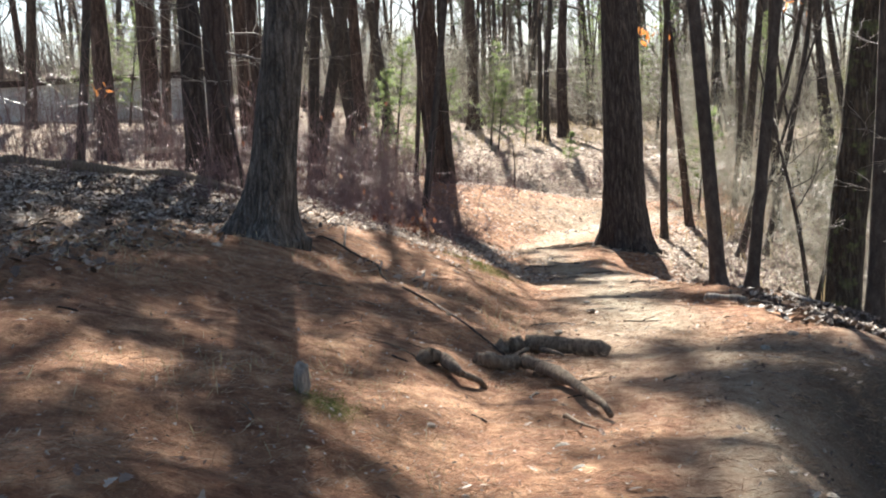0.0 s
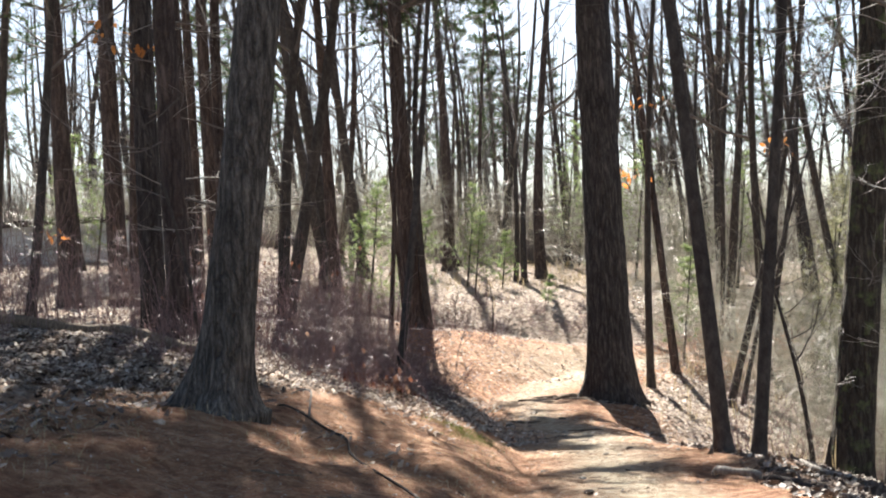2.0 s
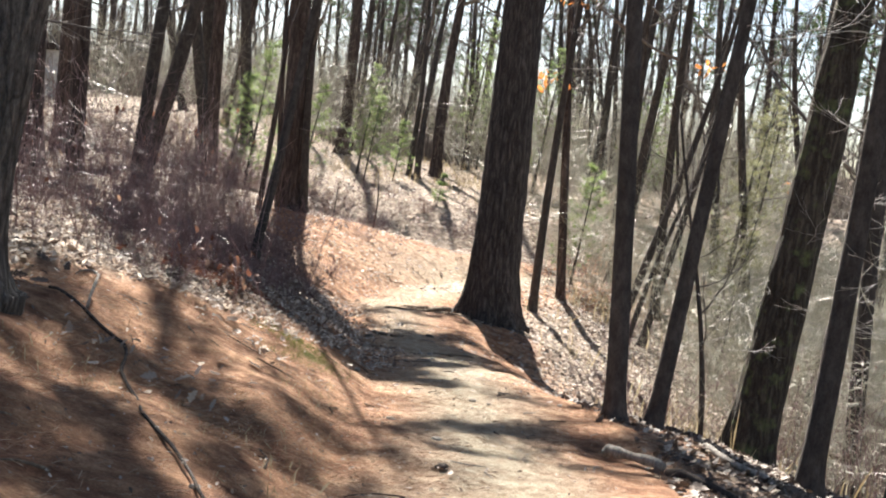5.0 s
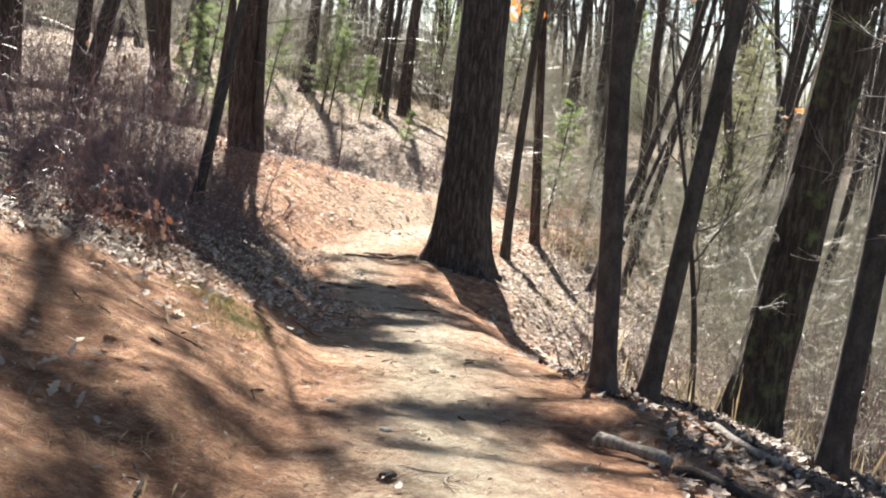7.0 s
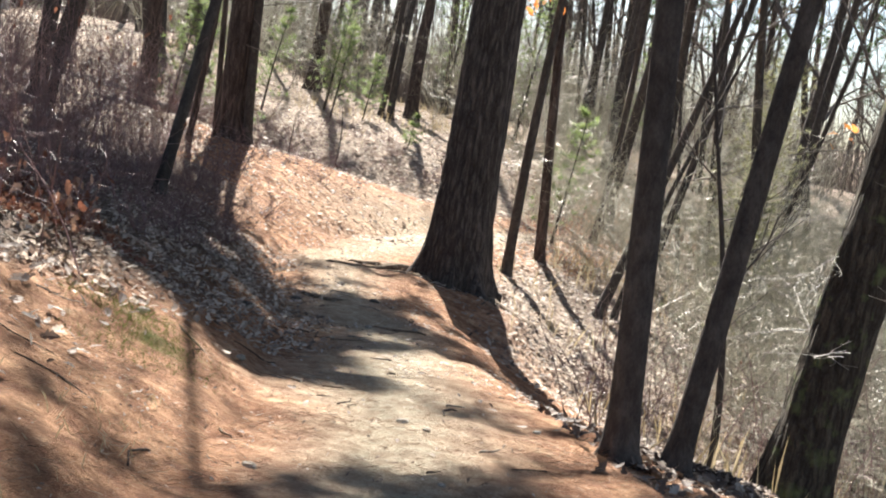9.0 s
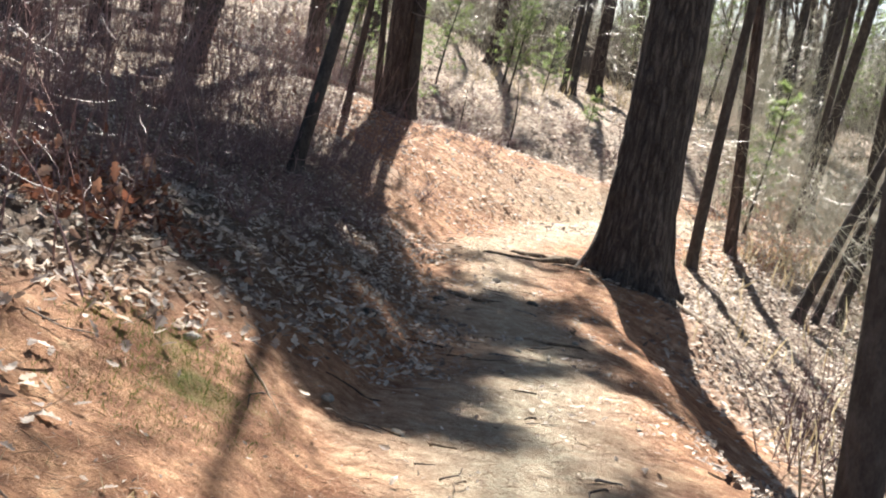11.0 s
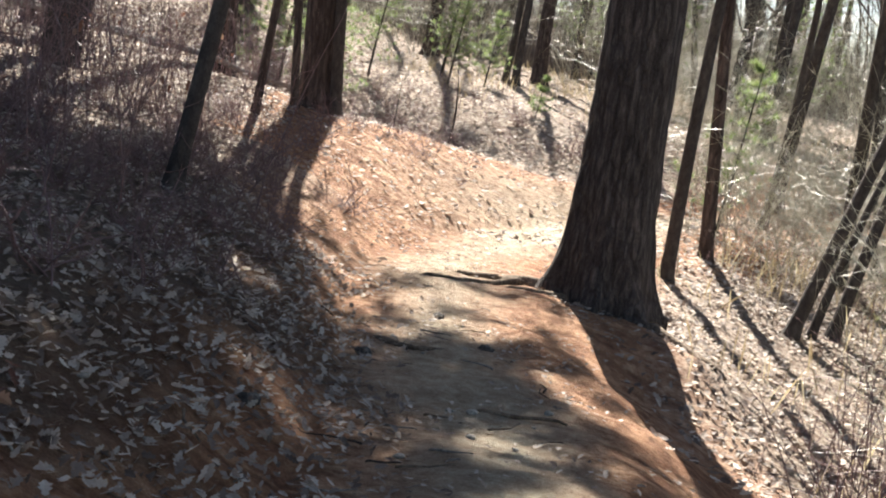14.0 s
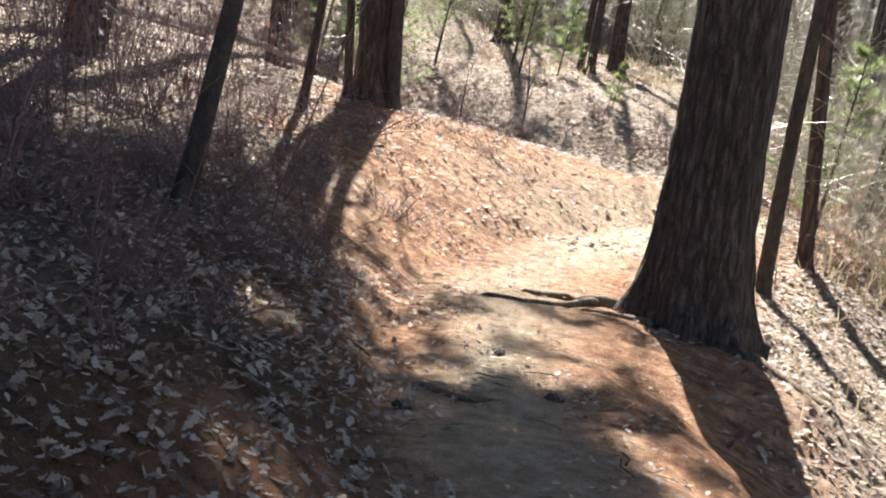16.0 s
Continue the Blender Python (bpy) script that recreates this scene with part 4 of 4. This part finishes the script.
root([(.2, 19.1), (.5, 18.95), (.9, 19.0)], .03, "low root in the leafy path", seed=10, lift=.0)
root([(.95, 17.5), (1.2, 17.4), (1.45, 17.45)], .02, "low root in the leafy path", seed=11, lift=.005)
root([(-.4, 13.6), (-.1, 13.2), (.05, 12.9)], .01, "low root by the mossy edge", seed=12, lift=.004)

root([(-1.78, 10.7), (-1.5, 10.46), (-1.2, 10.14), (-1.07, 9.5), (-.82, 8.75), (-.62, 8.4), (-.44, 7.9), (-.1, 7.2)], .012, "long dark dead branch lying on the needle bank", M_DARKSTICK, "fallen_branch", .014, 20, "branch", .5)
root([(-1.5, 10.5), (-1.55, 10.85), (-1.75, 11.2)], .011, "pale broken twig on the needle bank", M_DEAD, "fallen_branch", .03, 21, "branch", .5, .1)
root([(1.74, 10.9), (1.86, 10.72), (2.02, 10.5)], .034, "pale grey log end at the edge of the path", M_DEAD, "fallen_log", .04, 22, "log", .9)
root([(2.04, 10.45), (2.3, 10.1), (2.5, 9.6)], .028, "dark rotten log along the edge of the path", M_DARKSTICK, "fallen_log", .03, 23, "log", .8)
root([(2.66, 11.95), (2.75, 11.6), (2.95, 11.1)], .03, "pale stick below the mossy oak", M_DEAD, "fallen_branch", .03, 24, "branch", .7)
root([(-6.5, 14.2), (-4.2, 13.4), (-2.6, 12.6)], .09, "weathered brown log lying on the upper bank", M_ROOT, "fallen_log", .05, 26, "log", .6)
root([(-7.5, 33), (-5, 32), (-2.5, 31.2)], .08, "pale fallen trunk among the leaves", M_DEAD, "fallen_log", .35, 27, "log", .5)
root([(-8.5, 26.5), (-6, 27.2), (-3.6, 27)], .06, "pale fallen trunk on the leafy bank", M_DEAD, "fallen_log", .3, 28, "log", .5)
rng = random.Random(77)
for k in range(150):
    y = rng.uniform(3.6, 23)
    x = float(path_x(y)) + rng.gauss(-.4, .9)
    a, ln = rng.uniform(0, 6.28), rng.uniform(.08, .34)
    mid = (x + ln * .5 * math.cos(a), y + ln * .5 * math.sin(a))
    root([(x, y), mid, (mid[0] + ln * .5 * math.cos(a + .5), mid[1] + ln * .5 * math.sin(a + .5))], rng.uniform(.003, .008), "thin dry twig on the needle floor", (M_DEAD, M_DARKSTICK, M_ROOT)[k % 3], "fallen_twig", .014, k, "twig", .5)
for ob in [o for o in scene.objects if o.name.startswith("fallen_twig")]:
    ob["group"] = "twigs strewn on the path"


def stone(name, x, y, size, label, mat=M_STONE, category="stone", seed=0, sink=.3):
    bm = bmesh.new()
    bmesh.ops.create_icosphere(bm, subdivisions=3, radius=1)
    for v in bm.verts:
        f = 1 + .3 * (noise.noise(v.co * 1.6 + Vector((seed, 0, 0)))) + .12 * noise.noise(v.co * 4 + Vector((0, seed, 0)))
        v.co = Vector((v.co.x * size[0], v.co.y * size[1], v.co.z * size[2])) * f
    me = bpy.data.meshes.new(name)
    bm.to_mesh(me)
    bm.free()
    me.polygons.foreach_set("use_smooth", np.ones(len(me.polygons), bool))
    me.materials.append(mat)
    ob = new(name, me)
    ob.matrix_basis = pose(x, y, zg(x, y) + size[2] * (1 - 2 * sink), 0, 0, seed * 47)
    return tagged(ob, label, category)


stone("stump_stub", -.9, 4.8, (.035, .035, .075), "pale broken stub rising from mossy needles", M_DEAD, "stub", 3, .15)
stone("pine_cone", .61, 9.73, (.045, .034, .018), "dark pine cone lying on the path", M_DARKSTICK, "pine cone", 5, .2)
rng = random.Random(9)
for k in range(60):
    y = rng.uniform(4, 23)
    s = rng.uniform(.01, .03)
    ob = stone("pebble", float(path_x(y)) + rng.gauss(.1, .6), y, (s * 1.3, s, s * .6), "small pale pebble pressed into the path", M_STONE, "pebble", k, .35)
    ob["group"] = "pebbles on the path"
for x, y, s, k in ((.63, 20.1, .045, 1), (.2, 18.6, .05, 2), (1.0, 19.2, .045, 3), (-.1, 16.2, .05, 4)):
    stone("dark_stone", x, y, (s * 1.3, s, s * .7), "dark stone half sunk in the leafy path", M_OAK, "stone", k + 20, .42)


# ---- shrubs and thickets ----
def shrub(name, x, y, h, stems, mat, label, seed, spread=.5, twigs=4, thick=.006, group="", leaves=None, dense=.0, bend=.5, split=True, foot_r=.12):
    """Bare stems from one foot with side twigs; a few keep dry leaves."""
    r = random.Random(seed)
    foot = holder(name, (x, y, zg(x, y) - .03), label, "shrub", group)
    g, lv, lt = Geo(), [], []
    for _ in range(stems):
        a, ln = r.uniform(0, 6.28), h * r.uniform(.55, 1.1)
        p = limb_pts((r.gauss(0, foot_r * h), r.gauss(0, foot_r * h), 0), a, r.uniform(1.45 - spread * 1.3, 1.45), ln, r, 5, -bend * r.random(), .16)
        foot0 = g.n
        g.tube(p, np.linspace(thick * r.uniform(.7, 1.3), thick * .4, 6), 3)
        for _ in range(twigs):
            f = r.uniform(.25, 1) * 5
            i = min(4, int(f))
            q = p[i] + (p[i + 1] - p[i]) * (f - i)
            t = limb_pts(q, r.uniform(0, 6.28), r.uniform(-.2, 1.1), ln * r.uniform(.15, .4), r, 3, .1, .3)
            g.t.append(np.array([(foot0 + 3 * i, g.n, g.n + 1)]))
            g.tube(t, np.linspace(thick * .5, thick * .25, 4), 3)
            if leaves and r.random() < dense:
                v, tr = LEAVES[r.randrange(5)]
                m = np.array(Euler((r.uniform(-1.5, 1.5), r.uniform(-1.5, 1.5), r.uniform(0, 6.28))).to_matrix())
                lt.append(tr + sum(len(k) for k in lv))
                lv.append(v @ m.T * r.uniform(.06, .1) + t[-1])
        if split:
            part("stem", g, mat, foot)
            g = Geo()
    if not split:
        part("stem", g, mat, foot)["kind"] = "stuff"
    if lv:
        k = Geo()
        k.add(np.concatenate(lv), tris=np.concatenate(lt))
        part("foliage", k, leaves, foot, "few dry leaves still hanging", smooth=False)
    return foot


RED_SHRUBS = [shrub("bare_shrub", -2.3 - .5 * k, 21 + 1.2 * k, 1.2 + .12 * k, 11, M_REDTWIG, "tangled bare shrub with thin red-brown stems on the bank", 200 + k, .2, 4, .0055, "red-brown shrubs of the bank", M_RUST if k == 2 else None, .1, .25, True, .3) for k in range(5)]
LOW_SHRUBS = [shrub("low_shrub", -.8 - .2 * k, 20.5 + 1.1 * k, .5, 10, M_REDTWIG, "low tangle of dark twigs at the path's edge", 220 + k, .8, 7, .005, "low shrubs at the path's edge") for k in range(3)]
OLIVE = [shrub("twig_thicket", 5.5 + .7 * k, 19 + 1.5 * k, 2.8 + .3 * k, 13, M_OLIVETWIG, "airy thicket of fine olive twigs on the slope", 240 + k, .55, 15, .0066, "olive thickets of the slope", None, 0, .9) for k in range(4)]
FAR_OLIVE = [shrub("twig_thicket", -9 + 5 * k, 46 + 2 * k, 3.0, 13, M_OLIVETWIG, "hazy thicket of fine twigs deep in the wood", 250 + k, .5, 18, .006, "hazy thickets of the far wood", None, 0, .9, False) for k in range(3)]
rng = random.Random(31)
n = 0
while n < 115:
    y = rng.uniform(12.5, 33)
    x = float(path_x(y)) - rng.uniform(1.3, 9)
    if (y < 29.5 and side(x, y) > -2.0) or (y < 15.5 and side(x, y) > -2.1) or (y > 24.5 and x > -1.9 and y < 35.5) or (y < 15 and x > -3.0):
        continue
    copy_thing(RED_SHRUBS[rng.randrange(5)], pose(x, y, zg(x, y) - .03, 0, 0, rng.uniform(0, 360)) @ Matrix.Scale(rng.uniform(.6, 1.15), 4))
    n += 1
for _ in range(60):
    y = rng.uniform(15.8, 23.5)
    x = float(path_x(y)) - rng.uniform(1.2, 3.4)
    copy_thing(LOW_SHRUBS[rng.randrange(3)], pose(x, y, zg(x, y) - .03, 0, 0, rng.uniform(0, 360)) @ Matrix.Scale(rng.uniform(.7, 1.4), 4))
for _ in range(34):
    y = rng.uniform(19, 26)
    x = rng.uniform(-2.5, -1.05)
    copy_thing(LOW_SHRUBS[rng.randrange(3)], pose(x, y, zg(x, y) - .03, 0, 0, rng.uniform(0, 360)) @ Matrix.Scale(rng.uniform(.7, 1.3), 4))
for _ in range(16):
    y = rng.uniform(27, 29.6)
    x = rng.uniform(-1.5, .6)
    copy_thing(LOW_SHRUBS[rng.randrange(3)], pose(x, y, zg(x, y) - .03, 0, 0, rng.uniform(0, 360)) @ Matrix.Scale(rng.uniform(.6, 1.3), 4))
# Brush along the far edge, thickened to stand in for a shadow band.
for _ in range(64):
    y = rng.uniform(35.6, 39)
    x = rng.uniform(-6, 4)
    copy_thing(LOW_SHRUBS[rng.randrange(3)], pose(x, y, zg(x, y) - .03, 0, 0, rng.uniform(0, 360)) @ Matrix.Scale(rng.uniform(.8, 1.6), 4))
for k in range(28):
    y = rng.uniform(15.3, 20.5)
    x = rng.uniform(4.3, 9)
    kind = OLIVE[rng.randrange(4)] if k % 4 == 0 else RED_SHRUBS[rng.randrange(5)]
    copy_thing(kind, pose(x, y, zg(x, y) - .03, 0, 0, rng.uniform(0, 360)) @ Matrix.Scale(rng.uniform(.6, 1.1) * (1.1 if k % 4 else .7), 4))
n = 0
while n < 66:
    y = rng.uniform(11.8, 16)
    x = rng.uniform(-3.6, -1.1)
    if y < 12.9 + 1.5 * (x + .9):
        continue
    kind = RED_SHRUBS[rng.randrange(5)] if n % 3 == 0 else LOW_SHRUBS[rng.randrange(3)]
    copy_thing(kind, pose(x, y, zg(x, y) - .03, 0, 0, rng.uniform(0, 360)) @ Matrix.Scale(rng.uniform(.55, .95), 4))
    n += 1
n = 0
while n < 30:
    y = rng.uniform(18, 36)
    x = float(path_x(min(y, 27))) + rng.uniform(2.2, 7.5)
    if x < 4.2 and y < 24:
        continue
    copy_thing(RED_SHRUBS[rng.randrange(5)], pose(x, y, zg(x, y) - .03, 0, 0, rng.uniform(0, 360)) @ Matrix.Scale(rng.uniform(.5, 1.0), 4))
    n += 1
n = 0
while n < 95:
    y = rng.uniform(15.5, 40)
    x = float(path_x(min(y, 27))) + rng.uniform(2.6, 11)
    if y < 19 and x < 5.4 or x < 5.2 and y < 27:
        continue
    copy_thing(OLIVE[rng.randrange(4)], pose(x, y, zg(x, y) - .03, 0, 0, rng.uniform(0, 360)) @ Matrix.Scale(rng.uniform(.6, 1.25), 4))
    n += 1
for _ in range(70):
    y = rng.uniform(42, 62)
    x = rng.uniform(-.35 * y, .35 * y)
    if abs(x - 1) < 4 and y < 52:
        continue
    copy_thing(FAR_OLIVE[rng.randrange(3)], pose(x, y, zg(x, y) - .03, 0, 0, rng.uniform(0, 360)) @ Matrix.Scale(rng.uniform(.8, 1.2) * (1 + y / 80), 4))


def far_brush(count, near, far_edge, seed):
    """Upright twigs and thin boles over the rise beyond the wood, one object."""
    r = np.random.RandomState(seed)
    a, d = r.uniform(-.62, .62, count), near + (far_edge - near) * r.rand(count)
    x, y = 1 + d * np.sin(a), 8 + d * np.cos(a)
    z = ground(x, y) - .05
    h = r.uniform(.8, 1, count) * (1.2 + 5.5 * r.rand(count) ** 2)
    lean, yaw, w = r.normal(0, .22, count) * h, r.uniform(0, 6.283, count), .008 + .004 * h
    base, tip = np.stack([x, y, z], -1), np.stack([x + lean * np.cos(yaw), y + lean * np.sin(yaw), z + h], -1)
    mid = (base + tip) / 2 + r.normal(0, .06, (count, 3)) * h[:, None]
    g = Geo()
    rows = []
    for p, k in ((base, 1.0), (mid, .7), (tip, .25)):
        for c in range(3):
            o = np.stack([np.cos(2.094 * c + yaw), np.sin(2.094 * c + yaw), 0 * yaw], -1) * (w * k)[:, None]
            rows.append(p + o)
    V = np.stack(rows, 1).reshape(-1, 3)
    q = np.array([(3 * s + c, 3 * s + (c + 1) % 3, 3 * s + 3 + (c + 1) % 3, 3 * s + 3 + c) for s in (0, 1) for c in range(3)])
    g.add(V, (q[None] + 9 * np.arange(count)[:, None, None]).reshape(-1, 4))
    tagged(part("far_brush", g, M_TWIG), "grey hazy brush over the far wooded rise", "brush", kind="stuff")


far_brush(26000, 52, 135, 8)
for _ in range(36):
    y = rng.uniform(23, 42)
    x = rng.uniform(.2 * y + 3, .3 * y + 8)
    copy_thing(FAR_OLIVE[rng.randrange(3)], pose(x, y, zg(x, y) - .03, 0, 0, rng.uniform(0, 360)) @ Matrix.Scale(rng.uniform(.5, 1.0), 4))
for x, y, k in ((-.95, 13.7, 0), (-1.45, 13.5, 1), (-1.2, 14.6, 2)):
    shrub("oak_shrub", x, y, .36, 8, M_REDTWIG, "small oak shrub holding rust red leaves", 260 + k, .7, 6, .005, "rust-leaved oak shrubs", M_RUST, .5)
for x, y, k in ((3.1, 17.3, 0), (3.35, 18.0, 1), (3.2, 16.4, 2), (3.6, 19.2, 3)):
    shrub("bare_shrub", x, y, 1.3, 9, M_REDTWIG, "thin bare stems standing at the slope's edge", 270 + k, .3, 4, .006, "thin shrubs of the slope")


bare_tree("oak_sapling", .08, 35.7, .03, (.02, 0), 1.6, M_SMOOTH, "small bare sapling on the sunny slope", 281, .3, 7, 1, .3, 8, 16, .03, group="saplings of the wood")
bare_tree("oak_sapling", -.9, 33.5, .02, (-.05, 0), 1.3, M_SMOOTH, "small bare sapling on the sunny slope", 282, .3, 6, 1, .3, 8, 16, .03, group="saplings of the wood")


def young_pine(x, y, h, seed, label="bright green young pine in the clearing", mat=None, thick=1.0):
    r = random.Random(seed)
    foot = holder("young_pine", (x, y, zg(x, y) - .05), label, "young pine", "young pines of the clearing")
    g, v, t = Geo(), [], []
    p = limb_pts((0, 0, 0), 0, 1.5, h, r, 6, 0, .04)
    g.tube(p, np.linspace(.012 * h, .006, 7), 6)
    part("trunk", g, M_SMOOTH, foot)
    b = Geo()
    for k in range(int(h * 4)):
        f = .15 + .83 * k / int(h * 4)
        q = p[min(5, int(f * 6))] * (1 - (f * 6) % 1) + p[min(6, int(f * 6) + 1)] * ((f * 6) % 1)
        for _ in range(4):
            w = limb_pts(q, r.uniform(0, 6.28), r.uniform(.0, .5), h * .34 * (1.1 - f) * r.uniform(.6, 1.1), r, 3, .3, .15)
            b.tube(w, np.linspace(.008, .003, 4), 3)
            for s in range(3):
                tuft(v, t, w[s + 1], r, 30, .16 * thick, .006 * thick, 0)
    part("branch", b, M_TWIG, foot)["kind"] = "stuff"
    n = Geo()
    n.add(np.array(v), tris=np.array(t))
    part("needles", n, mat or M_YOUNG, foot, "yellow-green needles", smooth=False)["kind"] = "stuff"


for x, y, h, s in ((-3.35, 34, 3.4, 1), (-3.9, 35, 2.6, 2), (-.7, 46, 3.2, 3), (-.4, 44, 2.4, 4), (.6, 45, 1.8, 5), (3.8, 57, 5.5, 6), (4.6, 59, 5, 7), (5.9, 48, 4.5, 8), (5.2, 49, 3.5, 9), (4.65, 30, 2.3, 10), (-13.5, 42, 3.6, 11), (-15.5, 44, 4, 12), (-2.2, 40, 2.4, 13), (-2.7, 36, 2.2, 14), (1.9, 38.5, .9, 15), (9, 44, 4, 16)):
    young_pine(x, y, h * 1.3, 300 + s)
for x, y, h, s in ((7.3, 27.5, 4.2, 1), (8.2, 30.5, 5.2, 2), (9.4, 33, 5.6, 3), (10.4, 36.5, 6, 4), (6.7, 25, 3.0, 5)):
    young_pine(x, y, h, 330 + s, "sparse olive-green conifer on the slope", M_OLIVENEEDLE, .8)


# ---- hanging orange leaves and pale dead boughs on the trees ----
def leaf_cluster(x, y, z, n, seed, reach=.35):
    """Withered leaves on a thin bough that comes from a trunk nearby."""
    r = random.Random(seed)
    foot = holder("leafy_bough", (x, y, z), "thin bough holding withered orange leaves", "bough", "orange-leaved boughs")
    g = Geo()
    g.tube(limb_pts((-.55, .25, -.3), -.4, .5, .9, r, 5, -.3, .1), np.linspace(.009, .003, 6), 4)
    part("twig", g, M_TWIG, foot)
    v, t, k = [], [], 0
    for _ in range(n):
        lf, tr = LEAVES[r.randrange(5)]
        m = np.array(Euler((r.uniform(-1.5, 1.5), r.uniform(-1.5, 1.5), r.uniform(0, 6.28))).to_matrix())
        v.append(lf @ m.T * r.uniform(.09, .15) + np.array([r.gauss(0, reach * .5), r.gauss(0, .15), r.gauss(0, .07)]))
        t.append(tr + k)
        k += len(lf)
    q = Geo()
    q.add(np.concatenate(v), tris=np.concatenate(t))
    part("leaves", q, M_ORANGE, foot, "withered orange leaves", smooth=False)


leaf_cluster(3.04, 25.4, 3.5, 22, 1)
leaf_cluster(3.5, 25.4, 5.0, 10, 2)
leaf_cluster(5.2, 22, 3.6, 9, 3)
leaf_cluster(5.9, 19.5, 1.9, 8, 4)
leaf_cluster(-3.75, 14.3, 4.35, 12, 5)
leaf_cluster(-4.6, 15.5, 4.9, 8, 6)
leaf_cluster(-6.2, 17.8, 2.5, 8, 7)

rng = random.Random(55)
for tree, lo, hi, count in (("oak_tree.001", 1.3, 5.5, 16), ("maple_tree.001", 2.8, 5, 6), ("maple_tree.002", 2.6, 5, 6), ("maple_tree.003", .8, 5, 9), ("maple_tree.004", .8, 4.5, 8), ("maple_tree.005", 2, 6, 5), ("pine_tree.002", 1.2, 5.5, 8), ("pine_tree.003", 1.2, 5.5, 8)):
    ob = bpy.data.objects[tree]
    trunk = next(c for c in ob.children if c.name.startswith("trunk"))
    co = np.array([v.co for v in trunk.data.vertices])
    for _ in range(count):
        h = rng.uniform(lo, hi)
        ring = co[np.abs(co[:, 2] - h) < .25]
        c = ring.mean(0)
        g = Geo()
        branchy(g, (c[0], c[1], h), rng.uniform(0, 6.28), rng.uniform(-.3, .35), rng.uniform(.5, 1.6), .0055, rng, 2, .1, .0018, 4, 4)
        part("dead_branch", g, M_PALETWIG, ob, "pale dead branch")


# ---- the low wall beyond the wood ----
def box(g, x0, x1, y0, y1, z0, z1):
    v = [(x, y, z) for x in (x0, x1) for y in (y0, y1) for z in (z0, z1)]
    g.add(v, [(0, 1, 3, 2), (4, 6, 7, 5), (0, 4, 5, 1), (2, 3, 7, 6), (0, 2, 6, 4), (1, 5, 7, 3)])


def low_wall(x, y, length):
    z = zg(x, y)
    foot = holder("garden_wall", (x, y, z), "low weathered grey wall beyond the trees", "wall")
    g = Geo()
    box(g, -length / 2, length / 2, 0, .3, -.8, 1.5)
    part("wall_face", g, M_RAIL, foot, smooth=False)
    g = Geo()
    box(g, -length / 2 - .1, length / 2 + .1, -.12, .3, .62, .74)
    part("ledge", g, M_RAIL, foot, "pale ledge", smooth=False)
    g = Geo()
    box(g, -length / 2, length / 2, -.2, .35, 1.5, 1.75)
    part("top_beam", g, M_DARKSTICK, foot, "dark timber beam", smooth=False)


low_wall(-17.2, 48, 11)
